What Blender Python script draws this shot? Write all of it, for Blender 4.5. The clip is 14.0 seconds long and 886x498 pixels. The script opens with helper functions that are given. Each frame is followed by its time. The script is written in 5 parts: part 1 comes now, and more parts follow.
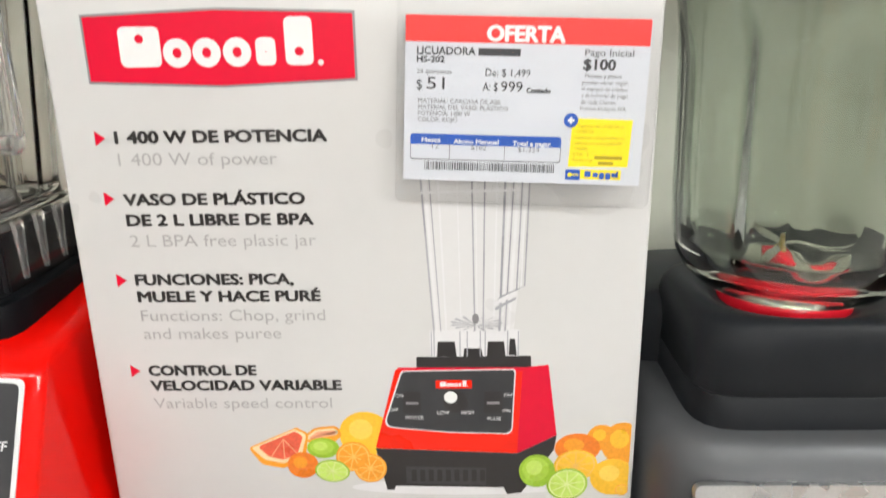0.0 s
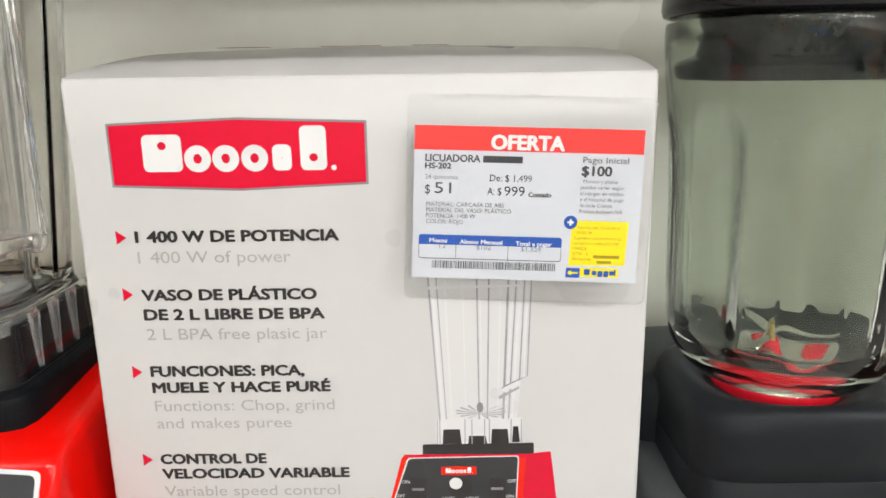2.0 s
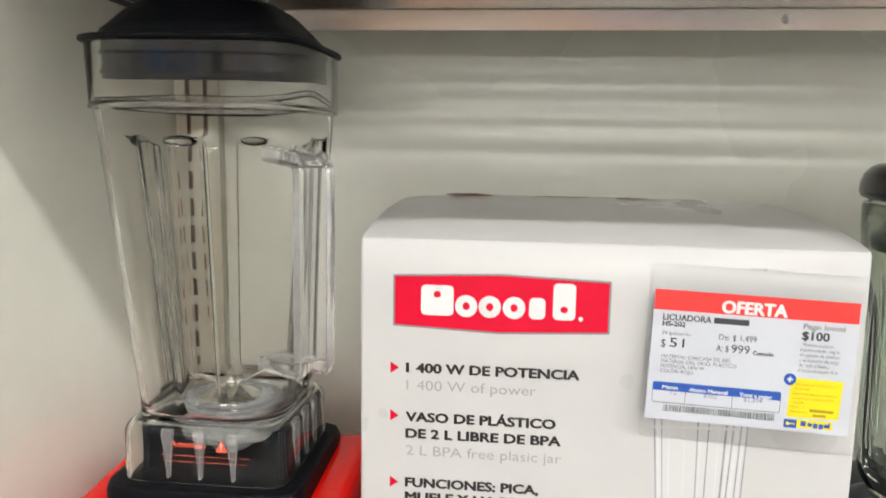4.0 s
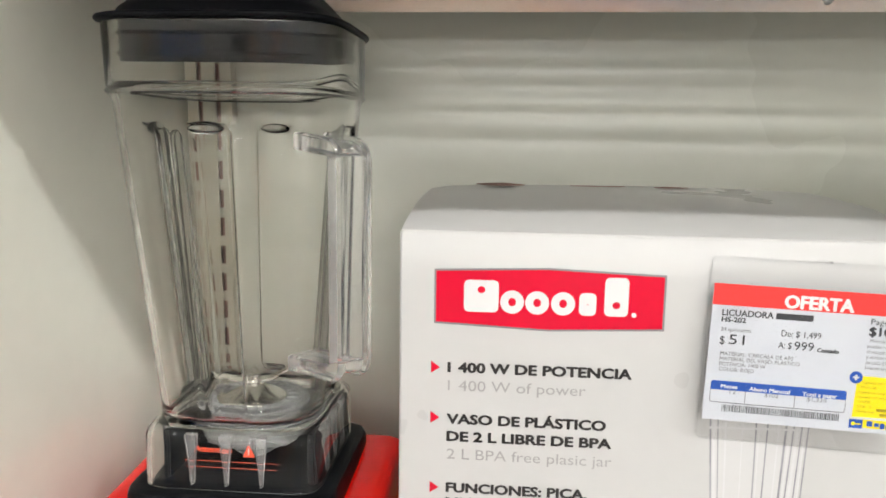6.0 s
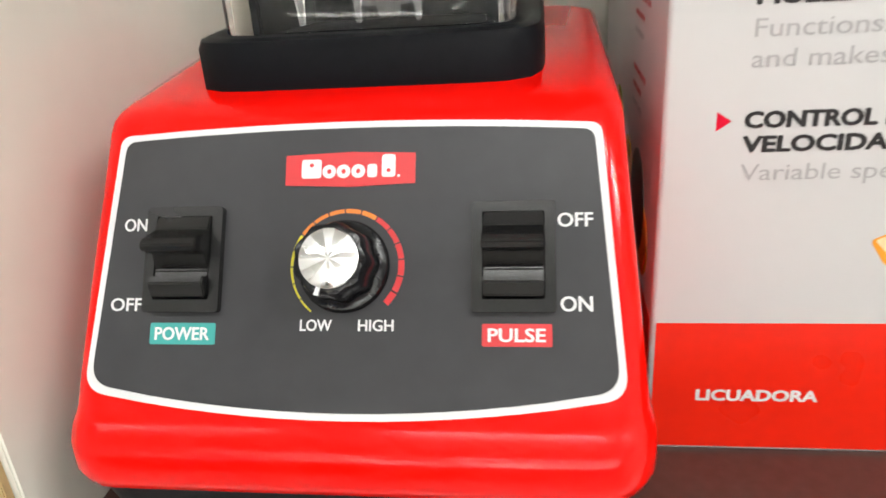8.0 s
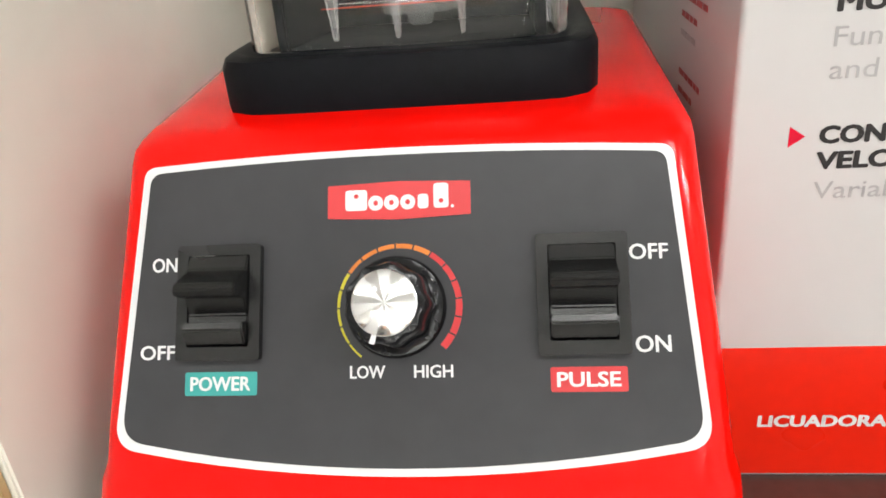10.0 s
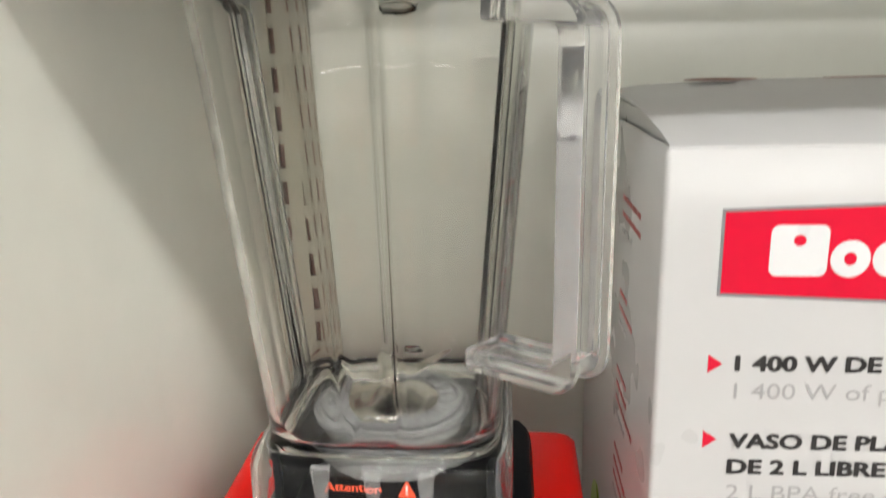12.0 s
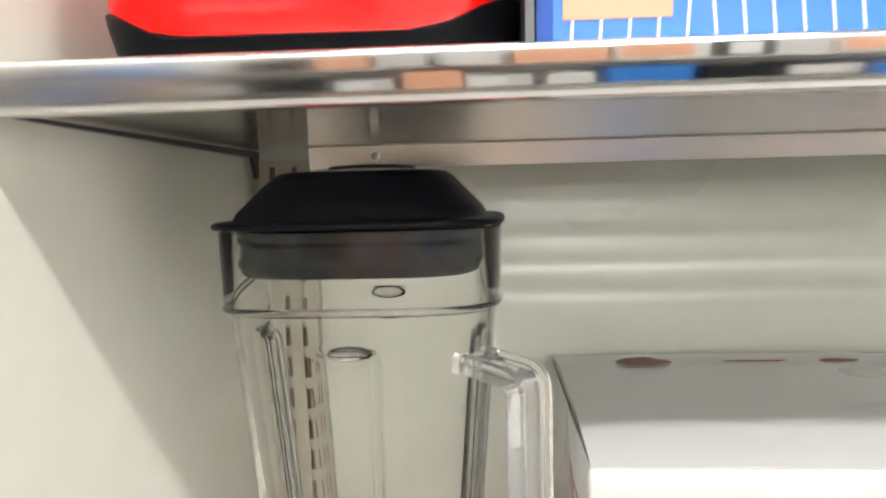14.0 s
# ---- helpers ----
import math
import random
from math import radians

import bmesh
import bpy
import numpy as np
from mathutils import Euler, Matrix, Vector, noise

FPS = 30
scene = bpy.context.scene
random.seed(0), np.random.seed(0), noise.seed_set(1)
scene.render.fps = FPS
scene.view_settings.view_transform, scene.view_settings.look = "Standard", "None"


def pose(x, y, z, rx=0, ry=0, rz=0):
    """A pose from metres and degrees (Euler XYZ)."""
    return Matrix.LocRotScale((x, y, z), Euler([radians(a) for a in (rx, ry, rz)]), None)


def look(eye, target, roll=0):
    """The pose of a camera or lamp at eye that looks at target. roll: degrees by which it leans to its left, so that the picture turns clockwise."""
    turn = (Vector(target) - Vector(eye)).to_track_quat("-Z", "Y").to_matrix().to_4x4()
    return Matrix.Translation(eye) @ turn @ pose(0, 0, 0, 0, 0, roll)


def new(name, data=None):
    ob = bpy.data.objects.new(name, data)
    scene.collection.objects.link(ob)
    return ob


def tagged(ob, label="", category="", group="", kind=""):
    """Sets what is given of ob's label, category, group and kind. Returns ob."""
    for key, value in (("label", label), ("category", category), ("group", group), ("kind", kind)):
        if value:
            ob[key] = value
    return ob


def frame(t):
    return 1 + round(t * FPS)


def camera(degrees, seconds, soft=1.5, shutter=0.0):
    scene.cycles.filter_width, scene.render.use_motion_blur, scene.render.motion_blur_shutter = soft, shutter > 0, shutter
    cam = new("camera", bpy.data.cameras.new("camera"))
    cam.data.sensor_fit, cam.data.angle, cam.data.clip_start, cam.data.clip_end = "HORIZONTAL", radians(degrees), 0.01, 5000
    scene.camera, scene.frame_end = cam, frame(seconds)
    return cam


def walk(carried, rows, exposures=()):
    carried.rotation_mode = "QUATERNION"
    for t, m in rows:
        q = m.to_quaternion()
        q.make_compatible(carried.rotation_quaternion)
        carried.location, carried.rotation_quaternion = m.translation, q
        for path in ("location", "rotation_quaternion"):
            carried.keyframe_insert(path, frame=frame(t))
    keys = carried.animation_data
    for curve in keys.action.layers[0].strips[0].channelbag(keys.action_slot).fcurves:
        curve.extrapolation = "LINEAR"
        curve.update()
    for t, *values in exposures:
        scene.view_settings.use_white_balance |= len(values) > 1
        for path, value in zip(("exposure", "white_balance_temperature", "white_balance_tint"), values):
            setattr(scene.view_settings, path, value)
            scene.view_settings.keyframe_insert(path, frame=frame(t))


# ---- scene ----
cam = camera(61.34, 14.0, soft=1.6, shutter=0.3)
PATH = [
    (0, (0.1985, -0.3619, 0.3287), (0.1881, 0.0196, 0.2091), -0.94),
    (0.5, (0.1942, -0.3651, 0.3584), (0.1915, 0.0189, 0.2465), -1.49),
    (1, (0.1941, -0.3676, 0.3588), (0.1938, 0.0183, 0.2534), -1.53),
    (1.5, (0.1930, -0.3688, 0.3583), (0.1924, 0.0185, 0.2583), -1.26),
    (2, (0.1899, -0.3721, 0.3578), (0.1861, 0.0161, 0.2615), -0.85),
    (2.5, (0.1809, -0.3818, 0.3622), (0.1684, 0.0073, 0.2700), -0.44),
    (3, (0.1467, -0.3960, 0.3849), (0.1242, -0.0049, 0.3044), -0.04),
    (3.5, (0.1035, -0.4288, 0.3996), (0.0678, -0.0361, 0.3324), 0.46),
    (4, (0.0966, -0.4371, 0.4107), (0.0546, -0.0435, 0.3538), 0.91),
    (4.2, (0.0904, -0.4357, 0.4172), (0.0475, -0.0415, 0.3643), 0.95),
    (6.3, (0.0514, -0.4141, 0.4028), (0.0184, -0.0212, 0.3354), 0.67),
    (6.5, (0.0422, -0.4136, 0.3765), (0.0103, -0.0231, 0.2961), 0.53),
    (7, (0.0173, -0.3921, 0.2981), (-0.0210, -0.0082, 0.1923), -0.59),
    (7.5, (-0.0216, -0.3291, 0.2449), (-0.0669, 0.0437, 0.1071), -2.37),
    (8, (-0.0435, -0.2719, 0.2240), (-0.0964, 0.0879, 0.0576), -4.08),
    (8.2, (-0.0515, -0.2562, 0.2192), (-0.1053, 0.1020, 0.0493), -4.32),
    (10.3, (-0.0688, -0.2495, 0.2357), (-0.1149, 0.1083, 0.0627), -5.15),
    (10.5, (-0.0694, -0.2500, 0.2415), (-0.1155, 0.1084, 0.0700), -5.02),
    (11, (-0.0617, -0.2516, 0.2920), (-0.1040, 0.1196, 0.1486), -4.16),
    (11.5, (-0.0610, -0.2545, 0.3411), (-0.1008, 0.1232, 0.2198), -3.02),
    (12, (-0.0540, -0.2620, 0.3850), (-0.0890, 0.1237, 0.2849), -1.33),
    (12.5, (-0.0554, -0.2815, 0.4295), (-0.0935, 0.1086, 0.3494), -0.57),
    (13, (-0.0579, -0.3010, 0.4580), (-0.0977, 0.0919, 0.3944), -0.69),
    (13.5, (-0.0570, -0.3170, 0.4612), (-0.0938, 0.0783, 0.4121), -1.03),
    (14, (-0.0434, -0.3471, 0.4863), (-0.0696, 0.0508, 0.4543), -1.43),
]
walk(cam, [(t, look(eye, target, roll)) for t, eye, target, roll in PATH],
     exposures=[(0, 0.14), (2, 0.08), (4, 0.15), (7, 0.15), (8, 0.22), (11, 0.16), (12, 0.14), (13, 0.40), (14, 0.46)])

# ---- light ----
world = bpy.data.worlds.new("store")
world.use_nodes = True
scene.world = world
world.node_tree.nodes["Background"].inputs[0].default_value = (0.9, 0.92, 1.0, 1)
world.node_tree.nodes["Background"].inputs[1].default_value = 0.25


def ceiling_lamp(x, y, w, d, power):
    lamp = bpy.data.lights.new("ceiling_light", "AREA")
    lamp.shape, lamp.size, lamp.size_y, lamp.energy = "RECTANGLE", w, d, power
    lamp.color = (0.975, 0.985, 0.965)
    ob = new("ceiling_light", lamp)
    ob.matrix_world = pose(x, y, 2.18)
    return ob


LAMPS = [(x, y, 1.5, 0.16, p * k) for y, p in ((-1.45, 19), (-4.4, 12), (-7.0, 48), (-10.5, 130), (-19.0, 800)) for x, k in ((-1.9, 0.5), (0.2, 1.0), (2.3, 2.5 if y > -2 else 1.9))]
for row in LAMPS:
    ceiling_lamp(*row)


# ---- materials ----
def surface(name, rgb, rough=0.5, metal=0.0, var=0.06, scale=60.0, bump=0.0, bump_scale=400.0, coat=0.0, transmission=0.0, ior=1.5,
            rough_var=0.08, stretch=(1, 1, 1), spec=0.5):
    """A procedural surface: base colour broken up at two scales, uneven gloss and fine relief."""
    m = bpy.data.materials.new(name)
    m.use_nodes = True
    nt = m.node_tree
    n, link = nt.nodes, nt.links.new
    b = n["Principled BSDF"]
    b.inputs["Metallic"].default_value = metal
    b.inputs["IOR"].default_value = ior
    b.inputs["Transmission Weight"].default_value = transmission
    b.inputs["Coat Weight"].default_value = coat
    b.inputs["Coat Roughness"].default_value = 0.06
    b.inputs["Specular IOR Level"].default_value = spec
    co = n.new("ShaderNodeTexCoord")
    mp = n.new("ShaderNodeMapping")
    mp.inputs["Scale"].default_value = stretch
    link(co.outputs["Object"], mp.inputs["Vector"])
    big = n.new("ShaderNodeTexNoise")
    big.inputs["Scale"].default_value = scale * 0.2
    big.inputs["Detail"].default_value = 4
    fine = n.new("ShaderNodeTexNoise")
    fine.inputs["Scale"].default_value = scale * 4
    fine.inputs["Detail"].default_value = 3
    add = n.new("ShaderNodeMath")
    add.operation = "ADD"
    for t in (big, fine):
        link(mp.outputs[0], t.inputs["Vector"])
    link(big.outputs[0], add.inputs[0])
    link(fine.outputs[0], add.inputs[1])
    ramp = n.new("ShaderNodeMapRange")
    ramp.inputs[1].default_value, ramp.inputs[2].default_value = 0.6, 1.4
    ramp.inputs[3].default_value, ramp.inputs[4].default_value = 1 - var, 1 + var
    link(add.outputs[0], ramp.inputs[0])
    mul = n.new("ShaderNodeVectorMath")
    mul.operation = "SCALE"
    mul.inputs[0].default_value = rgb
    link(ramp.outputs[0], mul.inputs["Scale"])
    link(mul.outputs[0], b.inputs["Base Color"])
    rr = n.new("ShaderNodeMapRange")
    rr.inputs[1].default_value, rr.inputs[2].default_value = 0.35, 0.65
    rr.inputs[3].default_value, rr.inputs[4].default_value = max(rough - rough_var * rough * 2, 0.0), rough + rough_var * rough * 2
    link(big.outputs[0], rr.inputs[0])
    link(rr.outputs[0], b.inputs["Roughness"])
    if bump:
        bt = n.new("ShaderNodeTexNoise")
        bt.inputs["Scale"].default_value = bump_scale
        bt.inputs["Detail"].default_value = 3
        link(mp.outputs[0], bt.inputs["Vector"])
        bp = n.new("ShaderNodeBump")
        bp.inputs["Strength"].default_value = bump
        bp.inputs["Distance"].default_value = 0.0006
        link(bt.outputs[0], bp.inputs["Height"])
        link(bp.outputs[0], b.inputs["Normal"])
    return m


def glow(name, rgb, strength):
    m = bpy.data.materials.new(name)
    m.use_nodes = True
    b = m.node_tree.nodes["Principled BSDF"]
    b.inputs["Emission Color"].default_value = (*rgb, 1)
    b.inputs["Emission Strength"].default_value = strength
    return m


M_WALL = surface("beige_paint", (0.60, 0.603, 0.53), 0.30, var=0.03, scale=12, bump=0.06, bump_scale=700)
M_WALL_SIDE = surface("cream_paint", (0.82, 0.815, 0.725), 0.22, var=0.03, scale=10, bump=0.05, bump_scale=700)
# post tone, darker and browner than the back panel
M_POST = surface("taupe_post", (0.47, 0.44, 0.36), 0.32, var=0.06, scale=20, bump=0.06, bump_scale=700)
M_TAN = surface("tan_edge", (0.50, 0.36, 0.17), 0.5, var=0.12, scale=90, bump=0.2)
M_CHROME = surface("chrome", (0.69, 0.675, 0.655), 0.14, 1.0, var=0.05, scale=14, bump=0.05, bump_scale=60, rough_var=0.3)
M_STRIP = surface("dull_chrome", (0.84, 0.79, 0.71), 0.26, 1.0, var=0.05, scale=14)
M_SEAL = surface("seal_rubber", (0.005, 0.005, 0.006), 0.06, var=0.1, spec=0.5)
M_BEAD = surface("clear_bead", (0.9, 0.9, 0.9), 0.01, var=0.0, transmission=1.0, ior=1.5)
M_STEEL = surface("steel", (0.74, 0.72, 0.68), 0.17, 1.0, var=0.06, scale=80)
M_DECK = surface("brown_deck", (0.075, 0.04, 0.032), 0.2, var=0.15, scale=40, bump=0.05)
M_FLOOR = surface("store_floor", (0.74, 0.72, 0.69), 0.35, var=0.08, scale=4)
M_CEIL = surface("store_ceiling", (0.8, 0.8, 0.78), 0.8, var=0.03, scale=6)
M_STORE = surface("store_wall", (0.70, 0.69, 0.67), 0.6, var=0.1, scale=2.5)
M_CARD = surface("white_card", (0.60, 0.59, 0.582), 0.32, var=0.012, scale=30, bump=0.006, bump_scale=300, coat=0.08)
M_KRAFT = surface("kraft_board", (0.42, 0.30, 0.18), 0.8, var=0.15, scale=120, bump=0.3)
M_TORN_SLOT = surface("torn_paper_and_slot_shade", (0.27, 0.15, 0.12), 0.8, var=0.3, scale=150, bump=0.4)
M_INK = surface("black_ink", (0.025, 0.022, 0.022), 0.35, var=0.1)
M_GREYINK = surface("grey_ink", (0.40, 0.39, 0.39), 0.35, var=0.05)
M_REDINK = surface("red_ink", (0.70, 0.003, 0.032), 0.30, var=0.05, scale=40, coat=0.05, spec=0.3)
M_BAND = surface("red_band_ink", (0.85, 0.018, 0.004), 0.30, var=0.05, scale=40, coat=0.05, spec=0.3)
M_DARKRED = surface("dark_red_ink", (0.40, 0.03, 0.03), 0.4, var=0.05)
M_DARKINK = surface("dark_grey_ink", (0.045, 0.044, 0.046), 0.35, var=0.25, scale=90)
M_BORDER = surface("logo_border", (0.24, 0.23, 0.24), 0.35, var=0.05)
M_WHITEINK = surface("white_ink", (0.76, 0.76, 0.755), 0.3, var=0.01)
M_PAPER = surface("tag_paper", (0.60, 0.615, 0.66), 0.6, var=0.015, scale=60, bump=0.04)
M_TAGRED = surface("tag_red", (0.80, 0.035, 0.03), 0.5, var=0.04)
M_TAGBLUE = surface("tag_blue", (0.012, 0.085, 0.42), 0.5, var=0.05)
M_TAGYELLOW = surface("tag_yellow", (0.90, 0.72, 0.0), 0.5, var=0.04)
M_TAGTEXT = surface("tag_text", (0.05, 0.05, 0.055), 0.6, var=0.05)
M_TAGGREY = surface("tag_grey_text", (0.18, 0.18, 0.19), 0.6, var=0.05)
M_OLIVE = surface("olive_text", (0.38, 0.28, 0.0), 0.6, var=0.05)
M_RED = surface("red_abs", (0.84, 0.003, 0.001), 0.13, var=0.03, scale=20, coat=0.08, spec=0.22, bump=0.02, bump_scale=90)
M_BLACK = surface("black_rubber", (0.006, 0.0065, 0.008), 0.40, var=0.2, scale=70, bump=0.12, bump_scale=1500, spec=0.08)
M_GLOSSBLACK = surface("black_plastic", (0.008, 0.008, 0.009), 0.2, var=0.1, scale=60, spec=0.3)
M_SWITCH = surface("switch_black", (0.010, 0.010, 0.010), 0.25, var=0.15, bump=0.1, bump_scale=1800, spec=0.5)
M_PANEL = surface("panel_grey", (0.047, 0.047, 0.050), 0.36, var=0.10, scale=25, bump=0.05, bump_scale=1500, spec=0.25)
M_PANELEDGE = surface("panel_border", (0.72, 0.72, 0.72), 0.3, var=0.02)
M_TEAL = surface("teal_ink", (0.035, 0.34, 0.31), 0.4, var=0.04)
M_PULSERED = surface("pulse_red", (0.62, 0.03, 0.035), 0.4, var=0.04)
M_YELLOW = surface("dial_yellow", (0.62, 0.55, 0.02), 0.4, var=0.04)
M_ORANGE = surface("dial_orange", (0.72, 0.20, 0.02), 0.4, var=0.04)
M_ALU = surface("brushed_aluminium", (0.82, 0.82, 0.81), 0.28, 1.0, var=0.08, scale=200)
M_CLEAR = surface("clear_plastic", (0.91, 0.905, 0.885), 0.0, var=0.0, transmission=1.0, coat=0.0, ior=1.33, rough_var=0.0, scale=30, bump=0.015, bump_scale=60, stretch=(1, 1, 0.05))
M_SLEEVE = surface("clear_sleeve", (0.97, 0.97, 0.98), 0.06, var=0.01, transmission=1.0, ior=1.06, scale=30, bump=0.1, bump_scale=60)
M_GLASS = surface("green_glass", (0.79, 0.835, 0.775), 0.0, var=0.0, transmission=1.0, ior=1.42, rough_var=0.0, bump=0.15, bump_scale=60, stretch=(1, 1, 0.10))
M_HANDLE = surface("hazy_clear_plastic", (0.95, 0.945, 0.935), 0.02, var=0.0, transmission=0.95, ior=1.35, rough_var=0.0)
M_TAB = surface("violet_clear_plastic", (0.22, 0.24, 0.55), 0.08, var=0.05, transmission=0.7, ior=1.45)
M_RIB = surface("frosted_clear_plastic", (0.95, 0.94, 0.95), 0.04, var=0.02, transmission=0.93, ior=1.40)
M_MILKY = surface("milky_plastic", (0.62, 0.62, 0.615), 0.15, var=0.05, transmission=0.72, ior=1.4)
M_RING = surface("dark_red_plastic", (0.50, 0.008, 0.018), 0.15, var=0.05, spec=0.4)
M_CHARCOAL = surface("charcoal_plastic", (0.013, 0.0145, 0.017), 0.42, var=0.08, scale=30, bump=0.05, bump_scale=1600, spec=0.16)
M_CHARCOAL2 = surface("charcoal_metal", (0.085, 0.088, 0.094), 0.36, 0.3, var=0.06, scale=30, bump=0.04, bump_scale=1600)
M_SIGNRED = surface("warning_red", (0.75, 0.07, 0.02), 0.5, var=0.04)
M_BRASS = surface("brass", (0.45, 0.33, 0.12), 0.3, 1.0, var=0.1)
M_BLUE = surface("blue_print", (0.02, 0.19, 0.62), 0.35, var=0.06, scale=30)
M_PEACH = surface("peach_label", (0.80, 0.42, 0.27), 0.5, var=0.05)
M_FRUIT_O = surface("print_orange", (0.85, 0.33, 0.02), 0.3, var=0.18, scale=130)
M_FRUIT_Y = surface("print_yellow_orange", (0.88, 0.50, 0.03), 0.3, var=0.15, scale=130)
M_FRUIT_G = surface("print_lime", (0.30, 0.50, 0.03), 0.3, var=0.2, scale=130)
M_FRUIT_L = surface("print_lime_flesh", (0.52, 0.70, 0.13), 0.3, var=0.12, scale=160)
M_FRUIT_R = surface("print_grapefruit", (0.80, 0.12, 0.06), 0.3, var=0.2, scale=160)
M_FRUIT_OR = surface("print_red_orange", (0.80, 0.20, 0.015), 0.3, var=0.18, scale=130)
M_FRUIT_YL = surface("print_light_orange", (0.90, 0.60, 0.10), 0.3, var=0.10, scale=130)
M_FRUIT_GM = surface("print_mid_lime", (0.40, 0.60, 0.06), 0.3, var=0.15, scale=130)
M_FRUIT_PK = surface("print_pink_flesh", (0.85, 0.36, 0.20), 0.3, var=0.12, scale=160)
M_JARWHITE = surface("print_jar_white", (0.66, 0.65, 0.65), 0.3, var=0.02, scale=60)
M_FRUIT_PL = surface("print_lime_pith", (0.66, 0.76, 0.30), 0.3, var=0.08, scale=100)
M_FRUIT_PO = surface("print_orange_pith", (0.88, 0.52, 0.13), 0.3, var=0.08, scale=100)
M_FRUIT_P = surface("print_pith", (0.86, 0.66, 0.38), 0.3, var=0.06, scale=100)
M_JARLINE = surface("print_jar_grey", (0.36, 0.36, 0.39), 0.3, var=0.2, scale=150)
M_JARPALE = surface("print_jar_pale", (0.70, 0.69, 0.70), 0.3, var=0.04, scale=60)
nt = M_SLEEVE.node_tree
see, gloss, mix = nt.nodes.new("ShaderNodeBsdfTransparent"), nt.nodes.new("ShaderNodeBsdfGlossy"), nt.nodes.new("ShaderNodeMixShader")
see.inputs[0].default_value, gloss.inputs["Roughness"].default_value = (0.998, 0.998, 0.998, 1), 0.1
lw = nt.nodes.new("ShaderNodeFresnel")
lw.inputs["IOR"].default_value = 1.12
nt.links.new(lw.outputs[0], mix.inputs[0])
nt.links.new(see.outputs[0], mix.inputs[1])
nt.links.new(gloss.outputs[0], mix.inputs[2])
nt.links.new(mix.outputs[0], nt.nodes["Material Output"].inputs["Surface"])
# spun metal: bright and dark wedges round the middle
M_SPUN = surface("spun_aluminium", (0.8, 0.8, 0.79), 0.25, 1.0, var=0.0)
nt = M_SPUN.node_tree
tc, gr, mu, si, mr = (nt.nodes.new(k) for k in ("ShaderNodeTexCoord", "ShaderNodeTexGradient", "ShaderNodeMath", "ShaderNodeMath", "ShaderNodeMapRange"))
gr.gradient_type, mu.operation, si.operation = "RADIAL", "MULTIPLY", "SINE"
mu.inputs[1].default_value = 6.2832 * 7
mr.inputs[1].default_value, mr.inputs[3].default_value, mr.inputs[4].default_value = -1.0, 0.10, 0.42
nt.links.new(tc.outputs["Object"], gr.inputs[0])
nt.links.new(gr.outputs[1], mu.inputs[0])
nt.links.new(mu.outputs[0], si.inputs[0])
nt.links.new(si.outputs[0], mr.inputs[0])
nt.links.new(mr.outputs[0], nt.nodes["Principled BSDF"].inputs["Roughness"])
M_LAMP = glow("lamp_diffuser", (1.0, 0.97, 0.92), 6.0)


# ---- builders ----
def thing(name, label, category, group="", kind="", at=(0, 0, 0)):
    ob = new(name)
    ob.location = at
    ob.empty_display_size = 0.02
    return tagged(ob, label, category, group, kind)


def mesh(name, verts, faces, material, parent=None, label="", smooth=False, angle=40):
    me = bpy.data.meshes.new(name)
    bm = bmesh.new()
    vs = [bm.verts.new(v) for v in verts]
    for f in faces:
        try:
            bm.faces.new([vs[i] for i in f])
        except ValueError:
            pass
    return part(name, bm, material, parent, label, smooth, angle)


def part(name, bm, material, parent=None, label="", smooth=False, angle=40):
    """Links a bmesh as one mesh object, under a thing or a part."""
    me = bpy.data.meshes.new(name)
    bmesh.ops.recalc_face_normals(bm, faces=bm.faces)
    if smooth:
        for f in bm.faces:
            f.smooth = True
        for e in bm.edges:
            if len(e.link_faces) == 2 and e.calc_face_angle(0) > radians(angle):
                e.smooth = False
    bm.to_mesh(me)
    bm.free()
    me.materials.append(material)
    ob = new(name, me)
    if parent:
        ob.parent = parent
        p = Vector((0, 0, 0))
        q = parent
        while q:
            p += q.location
            q = q.parent
        ob.location = -p
    return tagged(ob, label)


def grid_faces(rings, n, close=False):
    faces = []
    last = rings if close else rings - 1
    for i in range(last):
        j = (i + 1) % rings
        for k in range(n):
            m = (k + 1) % n
            faces.append((i * n + k, i * n + m, j * n + m, j * n + k))
    return faces


def rrect(x0, x1, y0, y1, r, seg=6):
    """A rounded rectangle, counter-clockwise."""
    pts = []
    for cx, cy, a0 in ((x1 - r, y1 - r, 0), (x0 + r, y1 - r, 90), (x0 + r, y0 + r, 180), (x1 - r, y0 + r, 270)):
        for i in range(seg + 1):
            a = radians(a0 + 90 * i / seg)
            pts.append((cx + r * math.cos(a), cy + r * math.sin(a)))
    return pts


def loft(name, rings, material, parent, label="", cap0=True, cap1=True, smooth=True, angle=40):
    """Skins closed rings of 3D points."""
    n = len(rings[0])
    verts = [p for ring in rings for p in ring]
    faces = grid_faces(len(rings), n)
    if cap0:
        faces.append(tuple(range(n - 1, -1, -1)))
    if cap1:
        faces.append(tuple((len(rings) - 1) * n + k for k in range(n)))
    return mesh(name, verts, faces, material, parent, label, smooth, angle)


def rounded_stack(name, rows, material, parent, label="", seg=6, **kw):
    """rows: z, x0, x1, y0, y1, corner radius."""
    return loft(name, [[(x, y, z) for x, y in rrect(x0, x1, y0, y1, r, seg)] for z, x0, x1, y0, y1, r in rows], material, parent, label, **kw)


